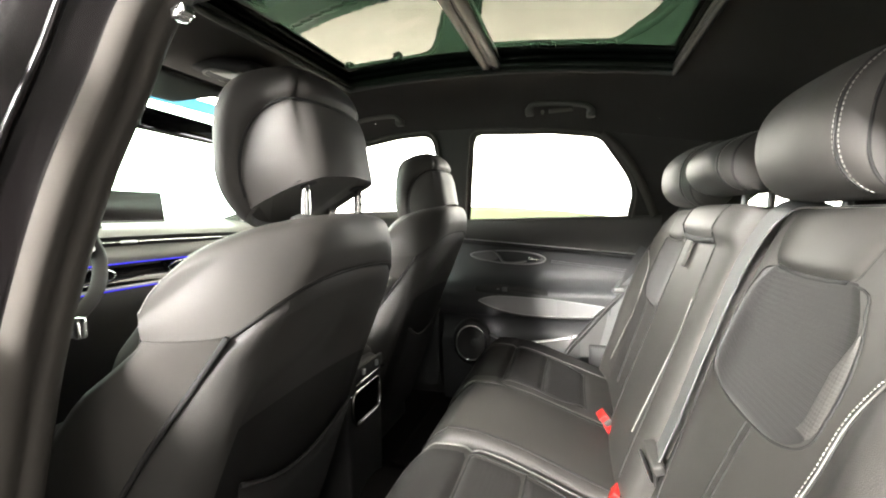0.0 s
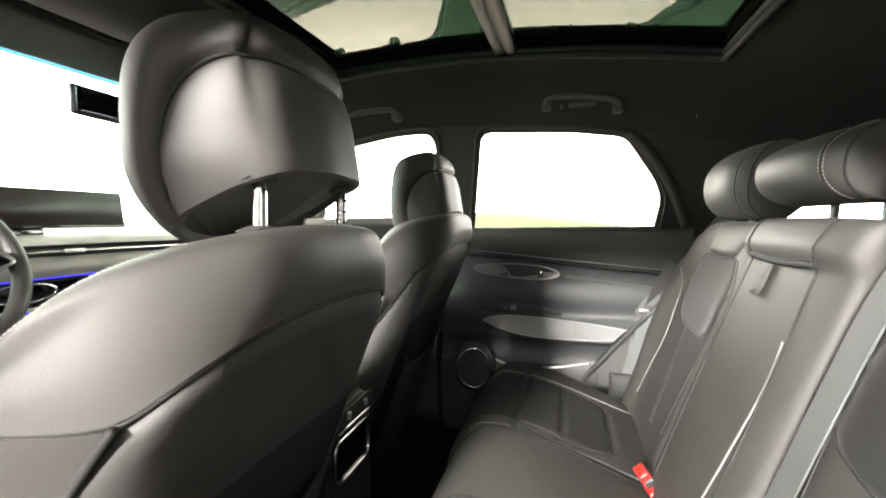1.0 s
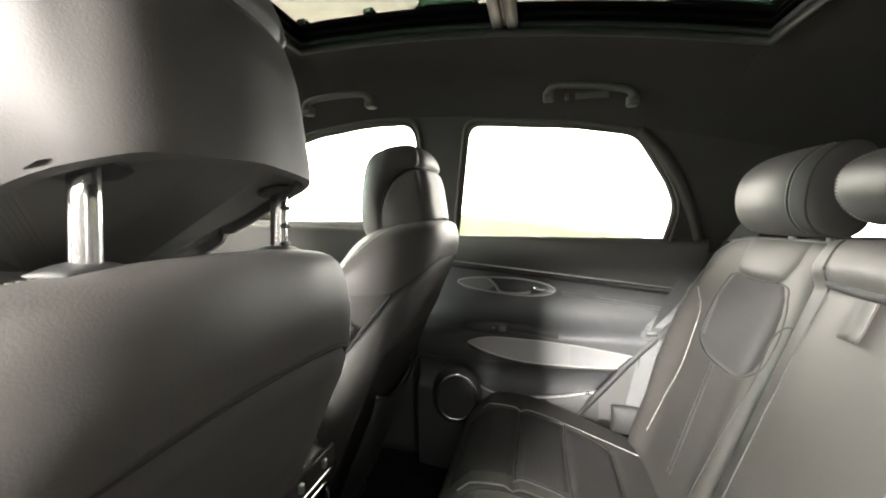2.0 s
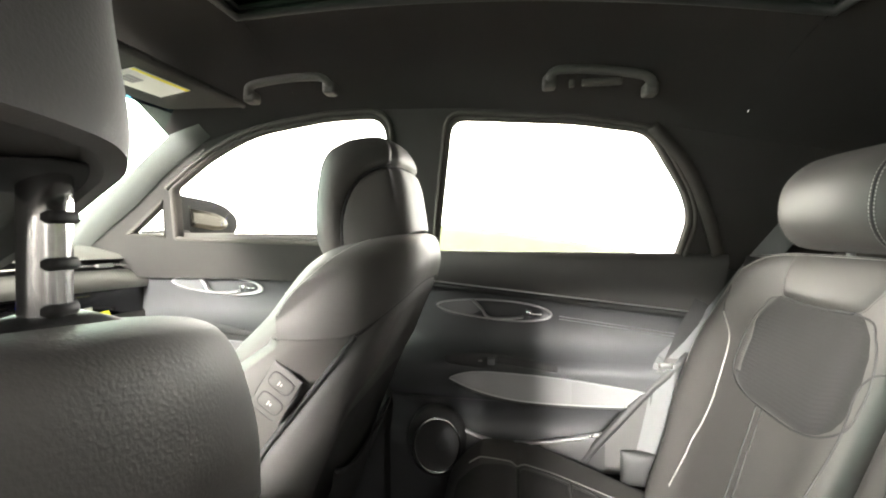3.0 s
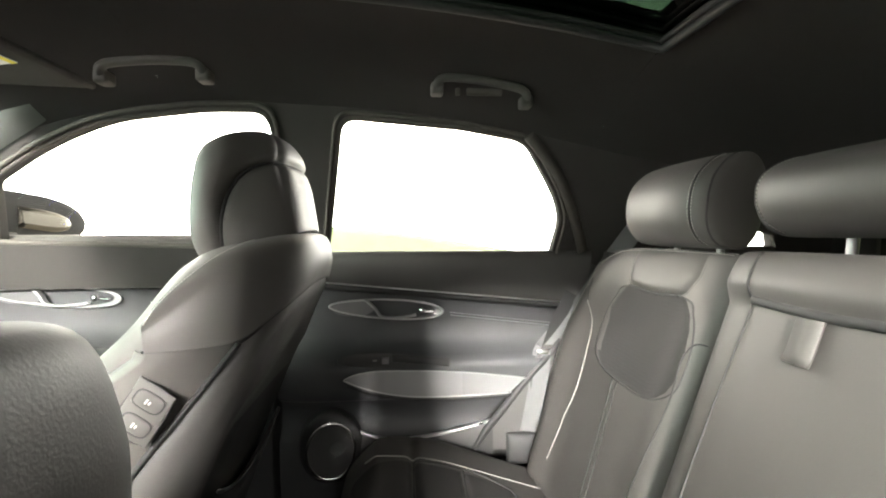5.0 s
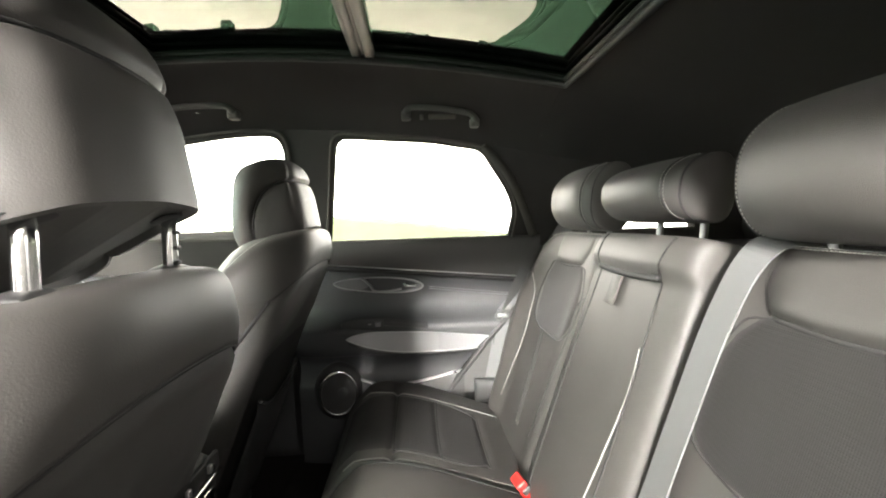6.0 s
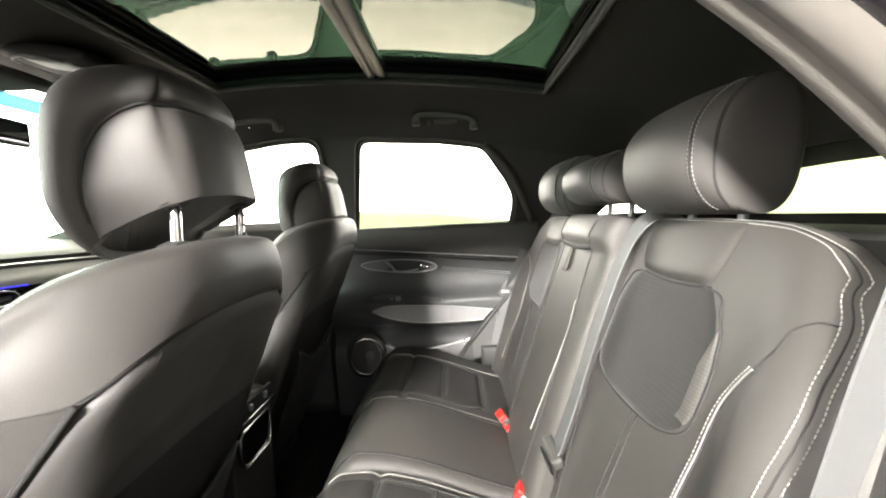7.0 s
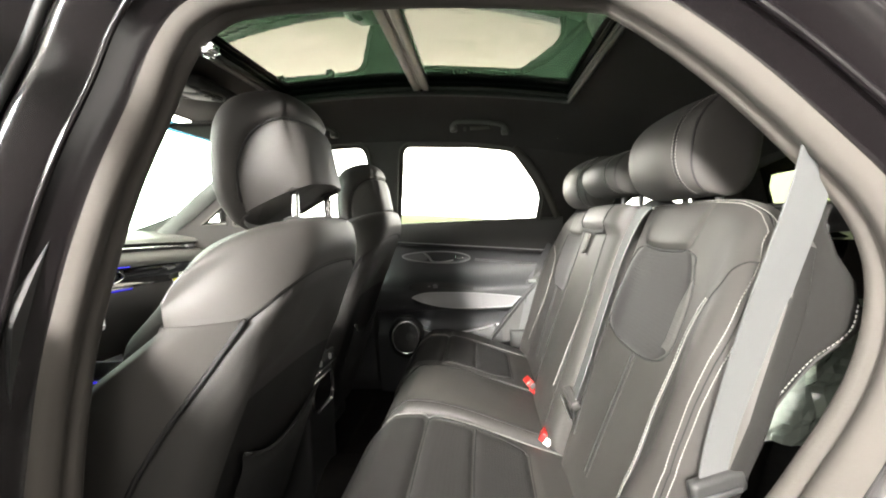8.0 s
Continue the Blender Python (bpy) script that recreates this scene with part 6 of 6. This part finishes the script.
# ---- dashboard, screen, wheel, console ----
def make_dash():
    d = thing("dashboard", "grey-black dashboard with chrome line and blue light strip", "dashboard")
    prof = [(-1.74, 1.165), (-1.56, 1.180), (-1.42, 1.172), (-1.30, 1.154), (-1.235, 1.140), (-1.19, 1.128), (-1.178, 1.115)]
    rows = [[(x + 0.05 * (y / 0.72) ** 2, y, z - 0.01 * (y / 0.72) ** 2) for y in np.linspace(-0.74, 0.74, 31)] for x, z in smooth_line([(a, b, 0) for a, b in prof], 20) and prof]
    part("top_pad", grid_bm(rows), TAN, d, "pale grey soft dash top")
    def strip(prof, m, name, lab=""):
        rows = [[(x + 0.05 * (y / 0.72) ** 2, y, z - 0.01 * (y / 0.72) ** 2) for y in np.linspace(-0.74, 0.74, 31)] for x, z in prof]
        return part(name, grid_bm(rows), m, d, lab)
    strip([(-1.178, 1.115), (-1.20, 1.110), (-1.20, 1.088), (-1.182, 1.084)], RUBBER_DARK, "vent_slot", "slim dark air vent slot")
    strip([(-1.182, 1.084), (-1.165, 1.075), (-1.155, 1.05), (-1.16, 1.03)], TAN, "mid_pad", "pale grey soft dash face")
    strip([(-1.16, 1.03), (-1.175, 1.025), (-1.175, 0.965), (-1.165, 0.958)], PIANO, "gloss_panel", "gloss black control panel")
    strip([(-1.165, 0.958), (-1.15, 0.93), (-1.16, 0.85), (-1.20, 0.70), (-1.24, 0.5)], LEATHER, "lower_pad")
    xl = [( -1.170 + 0.05 * (y / 0.72) ** 2, y, 1.098 - 0.01 * (y / 0.72) ** 2) for y in np.linspace(-0.72, 0.70, 31)]
    part("chrome_line", tube_bm(xl, 0.0035, 6), CHROME, d, "thin chrome line")
    for y in (0.02, 0.60, -0.30):
        part("vent_tab", box_bm((-1.165 + 0.05 * (y / 0.72) ** 2, y, 1.098 - 0.01 * (y / 0.72) ** 2), (0.012, 0.045, 0.010), 0.003), SATIN, d)
    xl = [(-1.157 + 0.05 * (y / 0.72) ** 2, y, 1.032 - 0.01 * (y / 0.72) ** 2) for y in np.linspace(-0.60, 0.30, 25)]
    part("light_strip", tube_bm(xl, 0.0022, 6), BLUE, d, "blue ambient light strip")
    xl = [(-1.158 + 0.05 * (y / 0.72) ** 2, y, 0.958 - 0.01 * (y / 0.72) ** 2) for y in np.linspace(-0.60, 0.30, 25)]
    part("light_strip", tube_bm([(x + 0.002, y, z - 0.006) for x, y, z in xl], 0.0018, 6), BLUE, d, "blue ambient light strip")
    part("trim_strip", tube_bm(xl, 0.005, 6), SATIN, d, "satin metal strip")
    for y in (0.215, -0.10, -0.55):
        ring = [(-1.160, y + 0.068 * math.cos(t), 1.000 + 0.023 * math.sin(t)) for t in np.linspace(0, 2 * math.pi, 33)[:-1]]
        part("control_ring", tube_bm(ring, 0.0028, 6, closed=True, up=(1, 0, 0)), CHROME, d, "oval chrome control ring")
    part("control_knob", cyl_bm((-1.18, 0.18, 1.002), (-1.148, 0.18, 1.002), 0.016), PIANO, d)
    sc = thing("display_screen", "wide dark display standing on the dashboard", "display")
    part("bezel", box_bm((-1.25, -0.10, 1.212), (0.016, 0.62, 0.108), 0.005, 2, m=Matrix.Rotation(radians(-6), 4, "Y")), PIANO, sc)
    part("screen", box_bm((-1.2405, -0.10, 1.213), (0.002, 0.606, 0.096), 0.0, m=Matrix.Rotation(radians(-6), 4, "Y")), SCREEN, sc, "dark reddish glass")
    part("foot", box_bm((-1.27, -0.1, 1.145), (0.05, 0.2, 0.03), 0.008, 2), PIANO, sc)
    # steering wheel
    w = thing("steering_wheel", "black leather steering wheel with metal spokes", "steering wheel")
    c = Vector((-0.93, -0.412, 1.095))
    rot = Matrix.Rotation(radians(-24), 4, "Y")
    def wp(y, z, x=0):
        return c + (rot @ Vector((x, y, z)))
    rim = [wp(0.186 * math.cos(t), 0.182 * math.sin(t)) for t in np.linspace(0, 2 * math.pi, 65)[:-1]]
    part("rim", tube_bm(rim, 0.0155, 12, closed=True, up=(1, 0, 0.3)), LEATHER, w, "padded black leather rim")
    hub = Pillow(lambda a, b: wp(0.085 * a, 0.065 * b, 0.0), (1, 0, 0.4), 0.028, 0.03, 2.6, 2.6)
    part("hub", hub.mesh(21, 21), LEATHER, w)
    part("emblem", cyl_bm(wp(0, 0.01, 0.020), wp(0, 0.01, 0.031), 0.017, 20, r2=0.013), SATIN, w, "small metal disc on the hub")
    a, b = wp(0, -0.05), wp(0, -0.175)
    part("spoke", tube_bm([a.lerp(b, k / 6) for k in range(7)], 0.024, 8, flat=0.5, up=(0, 0, 1)), PIANO, w, "gloss black lower spoke")
    for e in (-1, 1):
        panel = [(0.070, 0.034), (0.110, 0.032), (0.142, 0.024), (0.172, -0.006), (0.135, -0.022), (0.095, -0.038), (0.066, -0.058)]
        sp = part("spoke", plate_bm([wp(e * y, z, 0.012) for y, z in panel], (), rot @ Vector((-0.022, 0, 0))), PIANO, w, "gloss black side spoke with switches", smooth=False)
        trim = [wp(e * y, z, 0.014) for y, z in ((0.150, 0.018), (0.172, -0.006), (0.135, -0.023), (0.095, -0.040), (0.062, -0.066), (0.048, -0.105), (0.044, -0.165))]
        part("spoke_trim", tube_bm(smooth_line(trim, 36), 0.0032, 6), SATIN, sp, "thin bright metal edge")
        top = [wp(e * y, z, 0.014) for y, z in ((0.070, 0.035), (0.110, 0.033), (0.142, 0.025))]
        part("spoke_trim", tube_bm(smooth_line(top, 16), 0.0026, 6), SATIN, sp)
        for y, z, l in ((0.105, 0.012, 0.026), (0.105, -0.004, 0.026), (0.136, 0.006, 0.008)):
            part("switch_mark", box_bm(wp(e * y, z, 0.0135), (0.003, l, 0.0028), 0.0008, 1, m=rot), PIPING, sp)
        st = part("column_stalk", tube_bm([wp(e * y, z, -0.03) for y, z in ((0.05, 0.030), (0.10, 0.046), (0.150, 0.058))], 0.011, 10, flat=0.7), DARKMETAL, w, "metal tipped column stalk")
        part("stalk_tip", tube_bm([wp(e * y, z, -0.028) for y, z in ((0.105, 0.048), (0.130, 0.054), (0.152, 0.0595))], 0.0125, 10, flat=0.7), SATIN, st)
    part("column", cyl_bm(wp(0, 0, -0.02), wp(0, -0.02, -0.26), 0.045), PLASTIC, w)
    # centre console
    k = thing("centre_console", "black centre console with rear air vent and metal trims", "console")
    P = Pillow(lambda a, b: (-0.665 + 0.335 * a, -0.012 + 0.088 * b, 0.62 + 0.10 * 1.0 - 0.0 * a), (0, 0, 1), lambda a, b: 0.075 if a > -0.3 else 0.03, 0.40, 9, 7)
    part("body", P.mesh(29, 21), PLASTIC, k)
    A = Pillow(lambda a, b: (-0.50 + 0.15 * a, -0.01 + 0.082 * b, 0.785), (0, 0, 1), 0.03, 0.03, 5, 4)
    part("armrest", A.mesh(19, 15), LEATHER, k, "padded leather armrest lid")
    part("trim_plate", box_bm((-0.84, 0, 0.765), (0.34, 0.19, 0.02), 0.008, 2), SATIN, k, "satin metal console plate")
    part("side_panel", box_bm((-0.84, -0.098, 0.785), (0.34, 0.006, 0.05), 0.002), SATIN, k, "satin metal side panel")
    part("light_strip", box_bm((-0.84, -0.099, 0.752), (0.32, 0.003, 0.005), 0.001), BLUE, k, "blue ambient light strip")
    part("selector", cyl_bm((-0.88, 0.0, 0.77), (-0.88, 0.0, 0.805), 0.034, 24), CHROME, k, "round chrome gear selector")
    # rear face: vent and storage opening with a bright frame
    xr = -0.326
    fr = rounded([(-0.085, 0.645, 0.03), (0.055, 0.645, 0.03), (0.055, 0.728, 0.02), (-0.085, 0.728, 0.02)])
    part("rear_opening", plate_bm([(xr + 0.002, y, z) for y, z in fr], (), (-0.004, 0, 0)), PIANO, k, "dark storage opening", smooth=False)
    part("opening_frame", tube_bm([(xr + 0.004, y, z) for y, z in fr], 0.0035, 6, closed=True, up=(1, 0, 0)), CHROME, k, "bright metal frame")
    part("rear_vent", box_bm((xr + 0.002, 0, 0.768), (0.008, 0.15, 0.030), 0.004, 2), RUBBER_DARK, k)
    part("vent_strip", tube_bm([(xr + 0.008, y, 0.748) for y in np.linspace(-0.075, 0.075, 6)], 0.003, 6), CHROME, k, "bright vent strip")
    for y in (-0.035, 0.035):
        part("vent_tab", box_bm((xr + 0.008, y, 0.768), (0.008, 0.010, 0.014), 0.002), SATIN, k)
    # yellow-edged paper tag
    g = thing("paper_tag", "white and yellow paper tag on the passenger side", "paper tag")
    bm = plate_bm([(-1.128, 0.475, 0.960), (-1.122, 0.597, 0.966), (-1.095, 0.597, 0.905), (-1.10, 0.475, 0.90)], (), (0.0012, 0, 0))
    part("sheet", bm, WHITE, g, smooth=False)
    bm = plate_bm([(-1.126, 0.475, 0.961), (-1.120, 0.597, 0.967), (-1.111, 0.597, 0.948), (-1.117, 0.475, 0.942)], (), (0.0012, 0, 0))
    part("stripe", bm, YELLOW, g, "bright yellow stripe", smooth=False)
    part("clip", box_bm((-1.126, 0.535, 0.972), (0.006, 0.04, 0.022), 0.002), WHITE, g)


make_dash()


# ---- crumpled film over the wheel house ----
def make_film():
    rows = []
    for i in range(25):
        row = []
        for j in range(21):
            x, z = 0.45 + 0.24 * i / 24, 0.828 + 0.19 * j / 20
            n = noise.noise(Vector((x * 28, z * 34, 1))) * 0.016 + noise.noise(Vector((x * 75, z * 60, 4))) * 0.007
            row.append((x, -0.553 + n, z - 0.06 * (x - 0.5) + noise.noise(Vector((x * 20, 0, 7))) * 0.006 * (1 - j / 20)))
        rows.append(row)
    tagged(part("plastic_film", grid_bm(rows), FILM, smooth=False), "crumpled clear plastic film over the wheel house", "plastic film")


make_film()
